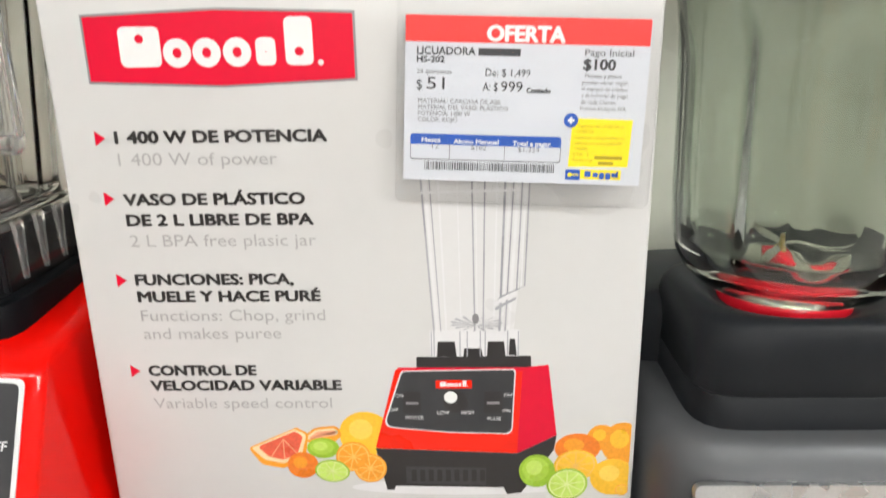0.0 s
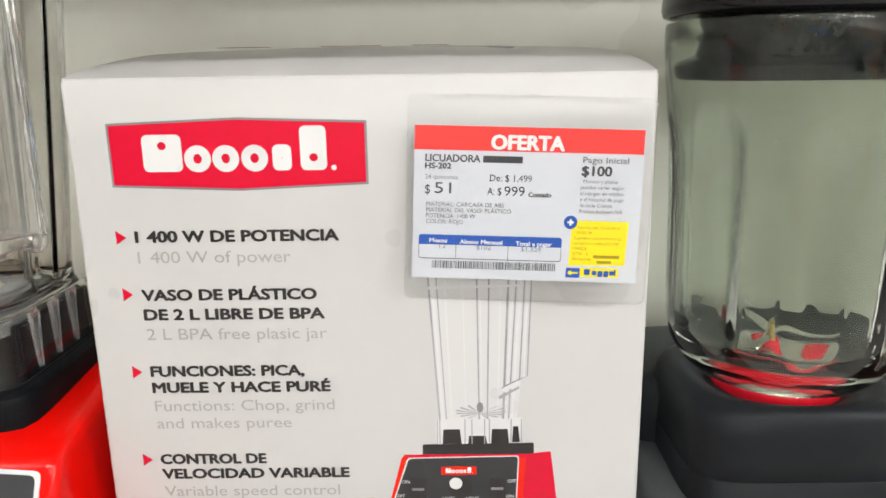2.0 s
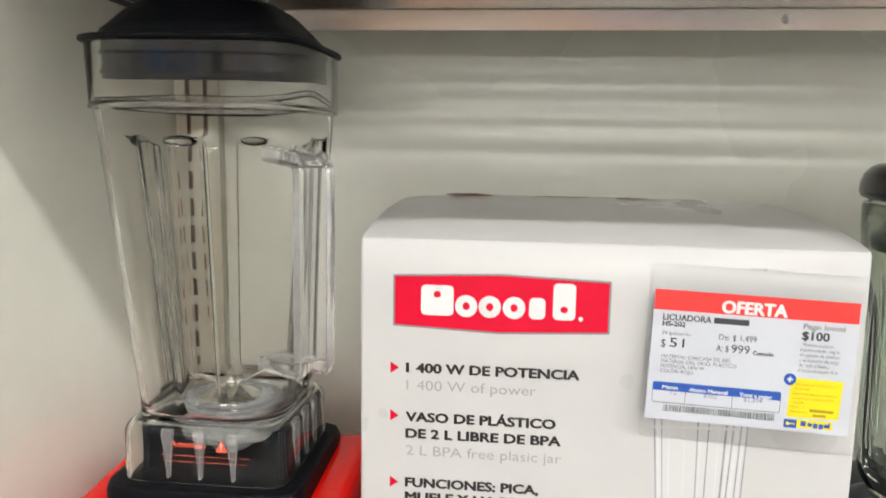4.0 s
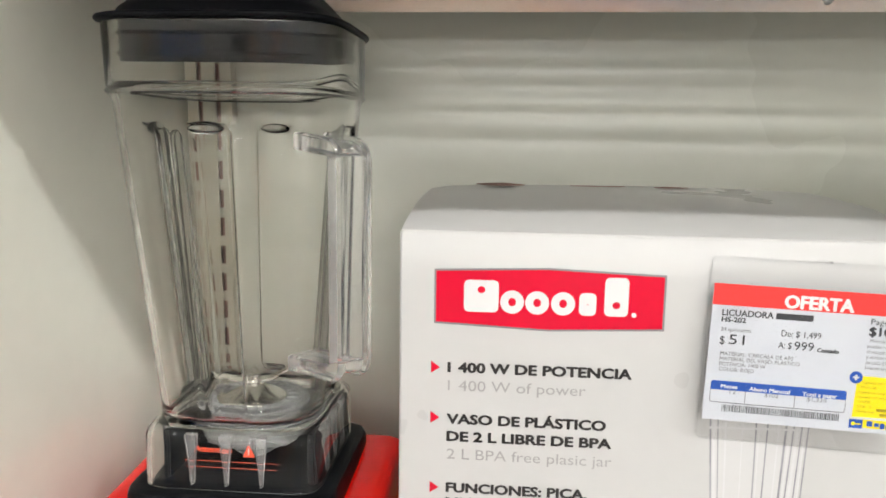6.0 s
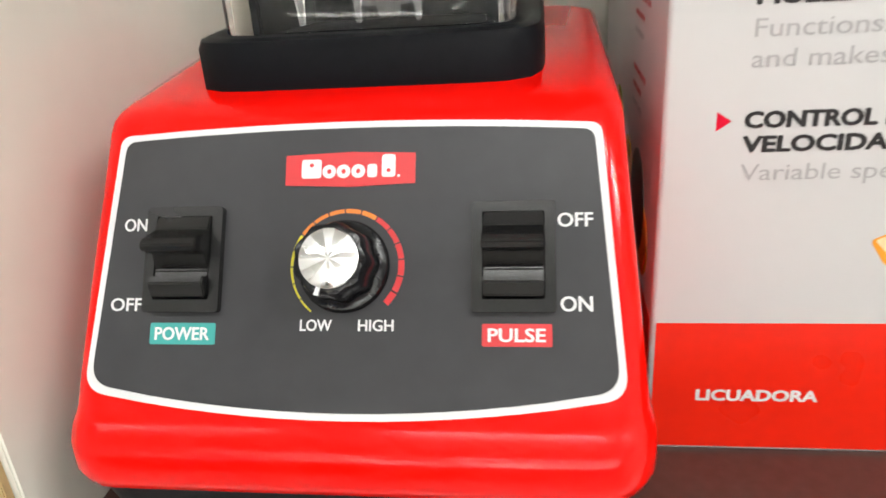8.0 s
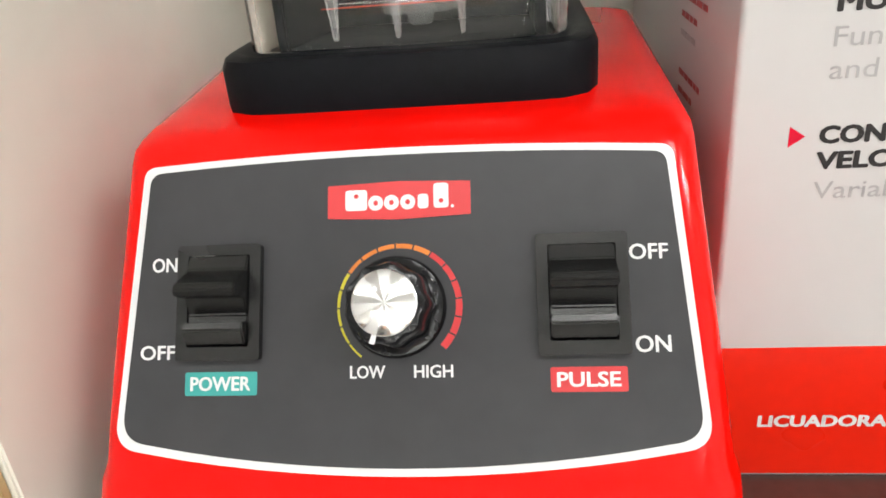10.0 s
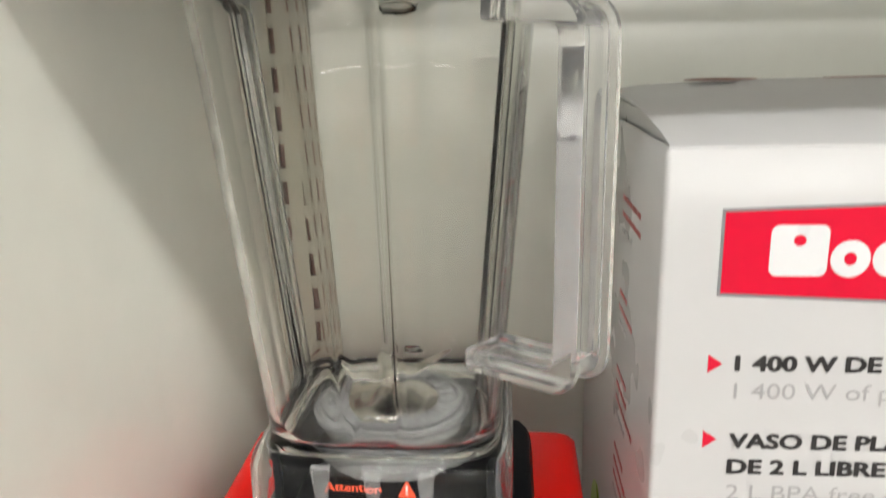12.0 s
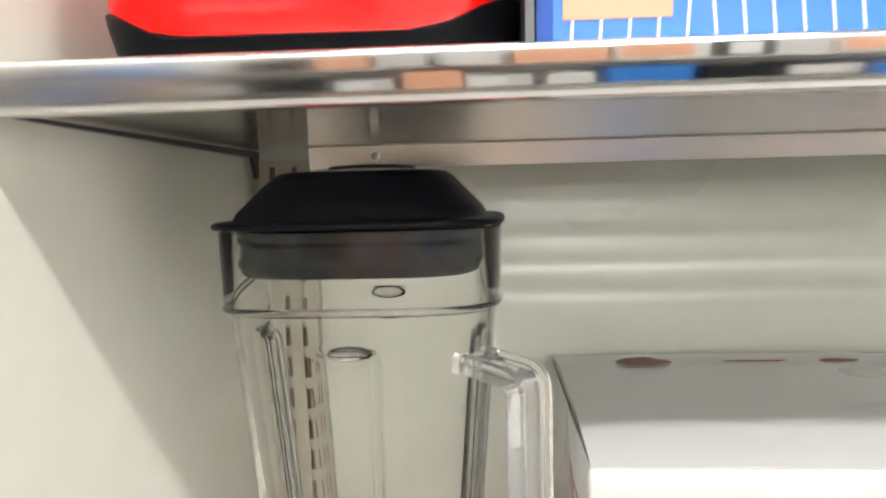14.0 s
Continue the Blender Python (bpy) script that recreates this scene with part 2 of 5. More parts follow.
def box(name, x0, x1, y0, y1, z0, z1, material, parent=None, label="", bevel=0.0015):
    bm = bmesh.new()
    bmesh.ops.create_cube(bm, size=1)
    for v in bm.verts:
        v.co = Vector(((x0 + x1) / 2 + v.co.x * (x1 - x0), (y0 + y1) / 2 + v.co.y * (y1 - y0), (z0 + z1) / 2 + v.co.z * (z1 - z0)))
    if bevel:
        bmesh.ops.bevel(bm, geom=list(bm.edges), offset=bevel, segments=2, affect="EDGES")
    return part(name, bm, material, parent, label)


def plane_frame(origin, right, up):
    r, u = Vector(right).normalized(), Vector(up).normalized()
    return Matrix.Translation(origin) @ Matrix((r, u, r.cross(u))).transposed().to_4x4()


def plate(name, outline, m, z0, z1, material, parent, label="", hole=None):
    """A thin plate from a 2D outline in the plane m, from height z0 to z1 above it; hole: an inner outline of as many points."""
    n = len(outline)
    if hole:
        verts = [m @ Vector((x, y, z)) for o in (outline, hole) for z in (z0, z1) for x, y in o]
        faces = []
        for k in range(n):
            j = (k + 1) % n
            faces += [(k, j, n + j, n + k), (n + k, n + j, 3 * n + j, 3 * n + k), (3 * n + k, 3 * n + j, 2 * n + j, 2 * n + k), (2 * n + k, 2 * n + j, j, k)]
    else:
        verts = [m @ Vector((x, y, z)) for z in (z0, z1) for x, y in outline]
        faces = [tuple(range(n)), tuple(range(2 * n - 1, n - 1, -1))] + [(k, (k + 1) % n, n + (k + 1) % n, n + k) for k in range(n)]
    return mesh(name, verts, faces, material, parent, label)


def fillet(points, radii, seg=8):
    out = []
    n = len(points)
    for i, p in enumerate(points):
        p, a, b, r = Vector(p), Vector(points[i - 1]), Vector(points[(i + 1) % n]), radii[i]
        if r <= 0:
            out.append((p.x, p.y))
            continue
        u, v = (a - p).normalized(), (b - p).normalized()
        half = math.acos(max(-1, min(1, u.dot(v)))) / 2
        d = r / math.tan(half)
        s, e = p + u * d, p + v * d
        for k in range(seg + 1):
            t = k / seg
            q = s * (1 - t) ** 2 + p * 2 * t * (1 - t) + e * t * t
            out.append((q.x, q.y))
    return out


def disc(cx, cy, rx, ry=None, n=28, turn=0.0):
    ry = ry or rx
    c, s = math.cos(turn), math.sin(turn)
    return [(cx + rx * math.cos(a) * c - ry * math.sin(a) * s, cy + rx * math.cos(a) * s + ry * math.sin(a) * c) for a in (2 * math.pi * k / n for k in range(n))]


def text(body, x, y, width, height, m, material, parent, z=0.0003, bold=0.0, label="", align="LEFT", thick=0.0):
    """Lettering as a flat mesh: left end x, baseline y, capital height; stretched to the width (0: as it comes)."""
    cu = bpy.data.curves.new("lettering", "FONT")
    cu.body, cu.size, cu.resolution_u = body, 1.0, 3
    tmp = bpy.data.objects.new("lettering", cu)
    scene.collection.objects.link(tmp)
    dg = bpy.context.evaluated_depsgraph_get()
    me = bpy.data.meshes.new_from_object(tmp.evaluated_get(dg))
    bpy.data.objects.remove(tmp)
    bpy.data.curves.remove(cu)
    if not me.vertices:
        return None
    xs = [v.co.x for v in me.vertices]
    lo, hi = min(xs), max(xs)
    k = height / 0.73
    kx = width / (hi - lo) if width else k
    w = (hi - lo) * kx
    x0 = x if align == "LEFT" else x - w / 2
    flat_v = [(x0 + (v.co.x - lo) * kx, y + v.co.y * k) for v in me.vertices]
    faces = [tuple(p.vertices) for p in me.polygons]
    shifts = [(0, 0)]
    if bold > 0:
        b = bold * height
        shifts = [(0, 0), (b, 0), (-b, 0), (0, b * 0.7), (0, -b * 0.7), (b * 0.7, b * 0.5), (-b * 0.7, -b * 0.5), (b * 0.7, -b * 0.5), (-b * 0.7, b * 0.5)]
    n = len(flat_v)
    me = bpy.data.meshes.new("lettering")
    me.from_pydata([m @ Vector((p[0] + dx, p[1] + dy, z + 4e-6 * i)) for i, (dx, dy) in enumerate(shifts) for p in flat_v], [], [tuple(q + n * i for q in f) for i in range(len(shifts)) for f in faces])
    me.materials.append(material)
    ob = new("lettering", me)
    if parent:
        ob.parent = parent
        p, q = Vector((0, 0, 0)), parent
        while q:
            p += q.location
            q = q.parent
        ob.location = -p
    return tagged(ob, label)


def revolve(name, profile, centre, material, parent, label="", n=48, close=False, smooth=True, shape=None, angle=40):
    """profile: radius, z. shape(angle, z, r) may change the radius."""
    verts = []
    for r, z in profile:
        for k in range(n):
            a = 2 * math.pi * k / n
            q = shape(a, z, r) if shape else r
            verts.append((centre[0] + q * math.cos(a), centre[1] + q * math.sin(a), z))
    faces = grid_faces(len(profile), n, close)
    if not close:
        faces.append(tuple(range(n - 1, -1, -1)))
        faces.append(tuple((len(profile) - 1) * n + k for k in range(n)))
    return mesh(name, verts, faces, material, parent, label, smooth, angle)


def tube(name, path, profile, side, material, parent, label="", seg=6):
    """Sweeps a 2D profile (across, outward) along a 3D path that lies in a plane with the normal side."""
    side = Vector(side).normalized()
    rings = []
    for i, p in enumerate(path):
        p = Vector(p)
        a, b = Vector(path[max(i - 1, 0)]), Vector(path[min(i + 1, len(path) - 1)])
        t = (b - a).normalized()
        o = t.cross(side).normalized()
        rings.append([p + side * u + o * v for u, v in profile])
    return loft(name, rings, material, parent, label, smooth=True, angle=35)


def bent(points, radii, seg=6):
    """An open 2D path with rounded corners."""
    out = [points[0]]
    for i in range(1, len(points) - 1):
        p, a, b = Vector(points[i]), Vector(points[i - 1]), Vector(points[i + 1])
        s, e = p + (a - p).normalized() * radii[i], p + (b - p).normalized() * radii[i]
        for k in range(seg + 1):
            t = k / seg
            q = s * (1 - t) ** 2 + p * 2 * t * (1 - t) + e * t * t
            out.append((q.x, q.y))
    out.append(points[-1])
    return out

# ---- the setting ----
WALL_X, BACK_Y, DECK_UP = -0.235, 0.25, 0.5200
floor = tagged(box("floor", -4, 4, -22.0, 0.4, -1.05, -1.0, M_FLOOR, bevel=0), "pale polished store floor", "floor", kind="structure")
ceiling = tagged(box("ceiling", -4, 4, -22.0, 0.4, 2.2, 2.25, M_CEIL, bevel=0), "white store ceiling", "ceiling", kind="structure")
for nm, a in (("wall_north", (-4, 4, 0.30, 0.4)), ("wall_south", (-4, 4, -22.1, -22.0)), ("wall_west", (-4.1, -4, -22.1, 0.4)), ("wall_east", (4, 4.1, -22.1, 0.4))):
    tagged(box(nm, *a, -1.0, 2.2, M_STORE, bevel=0), "plain store wall", "wall", kind="structure")

# back panel of the bay: sheet metal with shallow horizontal folds
rows = []
z = -0.06
while z < 0.95:
    fold = sum(0.0010 * math.exp(-((z - c) / w) ** 2) for c, w in ((0.402, 0.006), (0.447, 0.008), (0.425, 0.005), (0.30, 0.01), (0.475, 0.01)))
    rows.append((BACK_Y + fold, z))
    z += 0.0025
verts = [(x, y, z) for y, z in rows for x in (-0.235, 1.3)] + [(x, BACK_Y + 0.03, z) for z in (-0.06, 0.95) for x in (-0.235, 1.3)]
n = len(rows)
faces = [(2 * i, 2 * i + 1, 2 * i + 3, 2 * i + 2) for i in range(n - 1)]
faces += [(2 * n, 2 * n + 1, 2 * n + 3, 2 * n + 2), (0, 1, 2 * n + 1, 2 * n), (2 * n - 2, 2 * n - 1, 2 * n + 3, 2 * n + 2)]
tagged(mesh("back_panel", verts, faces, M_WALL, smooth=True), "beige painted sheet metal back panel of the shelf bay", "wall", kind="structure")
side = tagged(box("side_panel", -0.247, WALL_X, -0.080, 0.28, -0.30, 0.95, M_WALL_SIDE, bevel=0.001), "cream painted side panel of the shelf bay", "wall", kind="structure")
box("edge_strip", -0.2445, -0.2375, -0.0845, -0.0803, -0.30, 0.95, M_TAN, side, "tan board edge strip", 0.0005)
box("metal_strip", -0.252, -0.2473, -0.0845, -0.06, -0.30, 0.95, M_STEEL, side, "thin steel trim", 0.0005)

# slotted upright in the corner: two columns of slots
up = thing("shelf_upright", "taupe steel upright post with two columns of slots", "shelf post", kind="structure", at=(-0.2068, 0.245, 0))
bm = bmesh.new()
xs = [-0.2285, -0.2179, -0.2131, -0.2004, -0.1956, -0.1850]
zs = [-0.06]
for i in range(20):
    zs += [0.006 + 0.0255 * i, 0.006 + 0.0255 * i + 0.0165]
zs.append(0.512)
vv = [[bm.verts.new((x, 0.236, z)) for x in xs] for z in zs]
for i in range(len(zs) - 1):
    for k in range(5):
        if k in (1, 3) and i % 2 == 1:
            continue
        bm.faces.new((vv[i][k], vv[i][k + 1], vv[i + 1][k + 1], vv[i + 1][k]))
ex = bmesh.ops.extrude_face_region(bm, geom=list(bm.faces))
for v in [g for g in ex["geom"] if isinstance(g, bmesh.types.BMVert)]:
    v.co.y += 0.002
part("front_plate", bm, M_POST, up)
for x in (-0.2285, -0.1870):
    box("flank", x, x + 0.002, 0.238, 0.2495, -0.06, 0.512, M_POST, up, bevel=0)
# shade inside the slots is put in as a dark brown sheet
box("slot_back", -0.2262, -0.1872, 0.2465, 0.2488, -0.06, 0.512, M_TORN_SLOT, up, "dark brown sheet that colours in the shade behind the slots", bevel=0)

# lower deck
deck = thing("shelf", "dark brown glossy store shelf deck with a steel rail", "shelf", kind="structure")
box("deck_board", WALL_X, 1.3, -0.085, 0.249, -0.018, 0.0, M_DECK, deck, bevel=0.001)
box("front_rail", WALL_X, 1.3, -0.090, -0.0855, -0.030, 0.001, M_CHROME, deck, "chrome front rail", 0.001)

# upper deck: folded chrome sheet
upper = thing("upper_shelf", "mirror-bright chrome steel shelf with a folded front lip", "shelf", kind="structure", at=(0, 0, DECK_UP))
FY = -0.088
prof = bent([(0.236, DECK_UP), (FY + 0.014, DECK_UP), (FY + 0.010, DECK_UP - 0.0040), (FY + 0.0010, DECK_UP - 0.0040), (FY - 0.0014, DECK_UP + 0.0150), (FY + 0.0034, DECK_UP + 0.0160), (0.236, DECK_UP + 0.0160)],
            [0, 0.003, 0.003, 0.004, 0.002, 0.002, 0], 5)
rings = [[(x, y, z) for y, z in prof] for x in [WALL_X + 0.001 + 0.05 * i for i in range(31)]]
loft("deck_sheet", rings, M_CHROME, upper, smooth=True, angle=25)
strip = box("back_strip", -0.178, 1.26, -0.0027, 0.0027, -0.0080, 0.0080, M_STRIP, upper, "chrome back strip under the shelf", 0.0008)
strip.data.transform(Matrix.Translation((0, 0.2068, DECK_UP - 0.0086)) @ Matrix.Rotation(radians(4), 4, "X"))
for x in (-0.128, 0.30, 0.75):
    revolve("rivet", [(0.0001, -0.003), (0.0025, -0.002), (0.0034, 0), (0.0034, 0.001)], (0, 0), M_WHITEINK, strip, "round white rivet", n=16).matrix_basis = \
        Matrix.Translation((x, 0.2035, DECK_UP - 0.0085)) @ Matrix.Rotation(radians(-90), 4, "X") @ Matrix.Translation((0, 0, 0))
m = plane_frame((-0.226, 0, 0), (0, 1, 0), (0, 0, 1))
plate("shelf_bracket", [(0.238, DECK_UP - 0.001), (0.238, DECK_UP - 0.022), (0.231, DECK_UP - 0.022), (0.222, DECK_UP - 0.006), (-0.075, DECK_UP - 0.0022), (-0.075, DECK_UP - 0.001)], m, -0.003, 0.0, M_PANEL, upper, "dark steel side bracket")

# goods on the gondolas across the aisle
gondola = thing("gondola", "grey steel gondola shelf across the aisle", "shelf", kind="structure")
RACKS = [(-2.95, z) for z in (-0.55, -0.1, 0.35)] + [(-5.9, z) for z in (0.05, 0.5)]
for y, z in RACKS:
    box("deck_board", -3.0, 3.0, y - 0.40, y, z - 0.03, z, M_STEEL, gondola, bevel=0)
box("back_board", -3.0, 3.0, -3.4, -3.36, -1.0, 0.72, M_STORE, gondola, bevel=0)
box("back_board", -3.0, 3.0, -6.35, -6.31, -1.0, 0.95, M_STORE, gondola, bevel=0)
rnd = random.Random(11)
for y, z in RACKS:
    x = -2.9
    while x < 2.7:
        w, h = rnd.uniform(0.18, 0.42), rnd.uniform(0.2, 0.36)
        mt_ = rnd.choice((M_CARD, M_CARD, M_BLUE, M_PEACH, M_CHARCOAL, M_KRAFT, M_GLOSSBLACK, M_STORE, M_PEACH, M_PANEL))
        c_ = thing("goods_carton", "plain dark or coloured goods carton on the gondola shelf", "carton", "goods across the aisle", at=(x + w / 2, y - 0.15, z))
        box("carton_body", x, x + w, y - 0.35, y - 0.02, z, z + h, mt_, c_, bevel=0.003)
        if rnd.random() < 0.45:
            box("carton_panel", x + 0.02, x + w * rnd.uniform(0.45, 0.9), y - 0.0195, y - 0.018, z + 0.03, z + h - 0.05, rnd.choice((M_CARD, M_STORE, M_PEACH, M_KRAFT, M_WHITEINK)), c_, bevel=0)
        x += w + rnd.uniform(0.01, 0.06)

# ceiling lamps
for x, y, w, d, _ in LAMPS:
    f = thing("ceiling_lamp", "white rectangular fluorescent ceiling lamp", "lamp", "ceiling lamps", at=(x, y, 2.2))
    box("lamp_frame", x - w / 2 - 0.03, x + w / 2 + 0.03, y - d / 2 - 0.03, y + d / 2 + 0.03, 2.189, 2.2, M_WHITEINK, f, bevel=0)
    box("diffuser", x - w / 2, x + w / 2, y - d / 2, y + d / 2, 2.184, 2.1885, M_LAMP, f, bevel=0)

# ---- the carton ----
BW, BH, BD = 0.2925, 0.3530, 0.240


def mark(cx, cy, w, m, parent, mats, z):
    """The maker's mark: a six-sided plaque with plain white shapes."""
    plaque, edge, white = mats
    h = w * 0.232
    def six(g):
        return [(cx - w / 2 - g, cy + h / 2 + g), (cx - w / 2 - g + 0.0, cy - h / 2 - g), (cx, cy - h / 2 - w * 0.02 - g), (cx + w / 2 + g, cy - h / 2 - g), (cx + w / 2 + g, cy + h / 2 + g), (cx, cy + h / 2 + w * 0.018 + g)]
    if edge:
        plate("plaque_border", six(w * 0.009), m, 0, z, edge, parent)
    p = plate("plaque", six(0), m, 0, z + 0.00012, plaque, parent, "red six-sided plaque with white shapes")
    t0, t1 = z + 0.0001, z + 0.00024
    u = w / 100.0
    base = cy - 6.6 * u
    x = cx - 37.5 * u
    for x0, x1, h_ in ((0, 15.5, 14.6), (51, 58.5, 10.2), (62, 72.4, 17.4)):
        plate("shape", rrect(x + x0 * u, x + x1 * u, base, base + h_ * u, 2.2 * u, 4), m, t0, t1, white, p, hole=disc(x + (x0 + x1) / 2 * u, base + (10.2 if x0 == 0 else 5.0) * u, (0.2 if x0 == 51 else 1.7) * u, (0.2 if x0 == 51 else 1.6) * u, n=20))
    for ox in (21.5, 32.6, 44.0):
        plate("shape", disc(x + ox * u, base + 5.0 * u, 5.3 * u, 5.3 * u), m, t0, t1, white, p, hole=disc(x + ox * u, base + 5.0 * u, 1.7 * u, 1.9 * u))
    plate("shape", disc(x + 75.0 * u, base + 0.9 * u, 1.1 * u, n=12), m, t0, t1, white, p)
    return p


carton = thing("carton", "white printed cardboard carton with red base band, flaps bulging", "carton")
# body with softly rounded upright edges, slightly bowed front
rings = []
for z in [0.0, 0.002] + [BH * i / 12 for i in range(1, 12)] + [BH - 0.002, BH]:
    inset = 0.0012 if z in (0.0, BH) else 0.0
    rings.append([(x, y, z) for x, y in rrect(inset, BW - inset, inset, BD - inset, 0.0022, 4)])
loft("body", rings, M_CARD, carton, cap1=False)


def flap(name, pts, label, z_thick=0.0012):
    """A top flap as a bent board: rows of (y, z) across the carton's width."""
    verts, faces = [], []
    nx = 24
    n = len(pts)
    for d in (0, -z_thick):
        for y, z in pts:
            for i in range(nx + 1):
                x = 0.0012 + (BW - 0.0024) * i / nx
                s = math.sin(math.pi * i / nx)
                lift = 0.89 * (z - BH) * (0.72 + 0.28 * s ** 0.4)
                verts.append((x, y, BH + lift + d))
    row = nx + 1
    for q in (0, n * row):
        for j in range(n - 1):
            for i in range(nx):
                a = q + j * row + i
                faces.append((a, a + 1, a + row + 1, a + row))
    edge = [i for i in range(row)] + [j * row + nx for j in range(1, n)] + [(n - 1) * row + i for i in range(nx - 1, -1, -1)] + [j * row for j in range(n - 2, 0, -1)]
    for a, b in zip(edge, edge[1:] + edge[:1]):
        faces.append((a, b, b + n * row, a + n * row))
    return mesh(name, verts, faces, M_CARD, carton, label, smooth=True, angle=50)


front_flap = flap("top_flap", [(0.0006, BH + 0.0002), (0.004, BH + 0.0016), (0.012, BH + 0.0042), (0.030, BH + 0.0080), (0.055, BH + 0.0124), (0.080, BH + 0.0160), (0.086, BH + 0.0165), (0.110, BH + 0.0176), (0.156, BH + 0.0190)], "white front flap bulging upward")
back_flap = flap("top_flap", [(0.1575, BH + 0.0178), (0.18, BH + 0.0145), (0.21, BH + 0.008), (BD - 0.0006, BH + 0.0002)], "white rear flap")
for sx, x0 in ((1, 0.0030), (-1, BW - 0.0030)):
    ms = plane_frame((x0, 0, BH), (0, 1, 0), (0.02 * sx, 0, 1))
    plate("side_flap", fillet([(0.004, -0.003), (0.012, 0.0012), (0.03, 0.0033), (0.055, 0.0058), (0.080, 0.0077), (0.154, 0.0094), (0.20, 0.0050), (0.234, -0.003)], [0, 0.003, 0.006, 0.01, 0.01, 0.01, 0.01, 0]), ms, -0.0006, 0.0006, M_CARD, carton, "edge of the tucked side flap")
# torn patches where tape was pulled off
mt = plane_frame((0.053, 0.143, BH + 0.0169), (1, 0, 0), (0, 1, 0.030))
for cx, w, h in ((0.0, 0.017, 0.010), (0.125, 0.011, 0.004), (0.072, 0.02, 0.0016)):
    rnd = random.Random(int(w * 1e4))
    plate("torn_patch", [(cx + (w + rnd.uniform(-0.2, 0.2) * w) * math.cos(a), (h + rnd.uniform(-0.3, 0.3) * h) * math.sin(a)) for a in (2 * math.pi * k / 18 for k in range(18))],
          mt, 0.0, 0.0004, M_TORN_SLOT, front_flap, "brown torn paper patch")

F = plane_frame((0, 0, 0), (1, 0, 0), (0, 0, 1))
band = plate("red_band", [(0.0022, 0.002), (BW - 0.0022, 0.002), (BW - 0.0022, 0.064), (0.0022, 0.064)], F, 0.00005, 0.0002, M_BAND, carton, "red printed base band")
text("LICUADORA", 0.0205, 0.0265, 0.0485, 0.0056, F, M_WHITEINK, band, 0.00035, bold=0.07)
mark(0.0848, 0.3155, 0.1270, F, carton, (M_REDINK, M_BORDER, M_WHITEINK), 0.00015)
for z, lines in ((0.2735, ((0.2710, "1 400 W DE POTENCIA", 0.104, 1), (0.2598, "1 400 W of power", 0.079, 0))),
                 (0.2430, ((0.2397, "VASO DE PLÁSTICO", 0.091, 1), (0.2290, "DE 2 L LIBRE DE BPA", 0.0945, 1), (0.2178, "2 L BPA free plasic jar", 0.0955, 0))),
                 (0.1995, ((0.1970, "FUNCIONES: PICA,", 0.082, 1), (0.1876, "MUELE Y HACE PURÉ", 0.0955, 1), (0.1767, "Functions: Chop, grind", 0.0975, 0), (0.1664, "and makes puree", 0.0735, 0))),
                 (0.1475, ((0.1450, "CONTROL DE", 0.058, 1), (0.1360, "VELOCIDAD VARIABLE", 0.1035, 1), (0.1250, "Variable speed control", 0.098, 0)))):
    plate("bullet", [(0.0188, z - 0.0036), (0.0240, z), (0.0188, z + 0.0036)], F, 0.00005, 0.0002, M_REDINK, carton, "red triangular bullet")
    for base, body, w, strong in lines:
        text(body, 0.0288, base, w, 0.0060 if strong else 0.0066, F, M_INK if strong else M_GREYINK, carton, 0.00025, bold=0.075 if strong else 0.0)


def flat(name, pts, mat, parent, z, label=""):
    return plate(name, pts, F, 0.00002, z, mat, parent, label)


def fruit(cx, cy, r, skin, parent, z, flesh=None, squash=1.0, turn=0.0):
    pith = M_FRUIT_PL if flesh == M_FRUIT_L else M_FRUIT_PO
    p = flat("printed_fruit", disc(cx, cy, r, r * squash, 26, turn), skin, parent, z)
    if flesh:
        flat("cut_face", disc(cx, cy, r * 0.90, r * 0.90 * squash, 26, turn), pith, p, z + 0.00006)
        for k in range(9):
            a0, a1 = 2 * math.pi * (k + 0.05) / 9, 2 * math.pi * (k + 0.95) / 9
            c, s = math.cos(turn), math.sin(turn)
            pts = []
            for rr, a in ((0.1, (a0 + a1) / 2), (0.82, a0), (0.84, (a0 + a1) / 2), (0.82, a1)):
                u, v = rr * r * math.cos(a), rr * r * squash * math.sin(a)
                pts.append((cx + u * c - v * s, cy + u * s + v * c))
            flat("segment", pts, flesh, p, z + 0.00011)
    return p


# printed picture: fruit, then the machine
EDGE = BW - 0.0026


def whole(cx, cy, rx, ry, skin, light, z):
    """A whole printed fruit, highlight drawn in paler discs, cut at the carton's edge."""
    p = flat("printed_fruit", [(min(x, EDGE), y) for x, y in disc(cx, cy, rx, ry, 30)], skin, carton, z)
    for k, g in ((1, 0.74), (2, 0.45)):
        flat("printed_highlight", [(min(x, EDGE), y) for x, y in disc(cx - 0.16 * rx * k / 2, cy + 0.22 * ry * k / 2, rx * g, ry * g, 24)], light[k - 1], p, z + 0.00005 * k)
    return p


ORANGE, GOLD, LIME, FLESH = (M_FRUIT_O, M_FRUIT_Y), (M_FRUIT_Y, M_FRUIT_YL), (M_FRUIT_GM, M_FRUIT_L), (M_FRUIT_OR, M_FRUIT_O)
flat("printed_shadow", disc(0.195, 0.0745, 0.060, 0.005, 40), M_JARPALE, carton, 0.00006)
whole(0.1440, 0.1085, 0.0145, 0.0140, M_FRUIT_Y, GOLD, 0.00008)
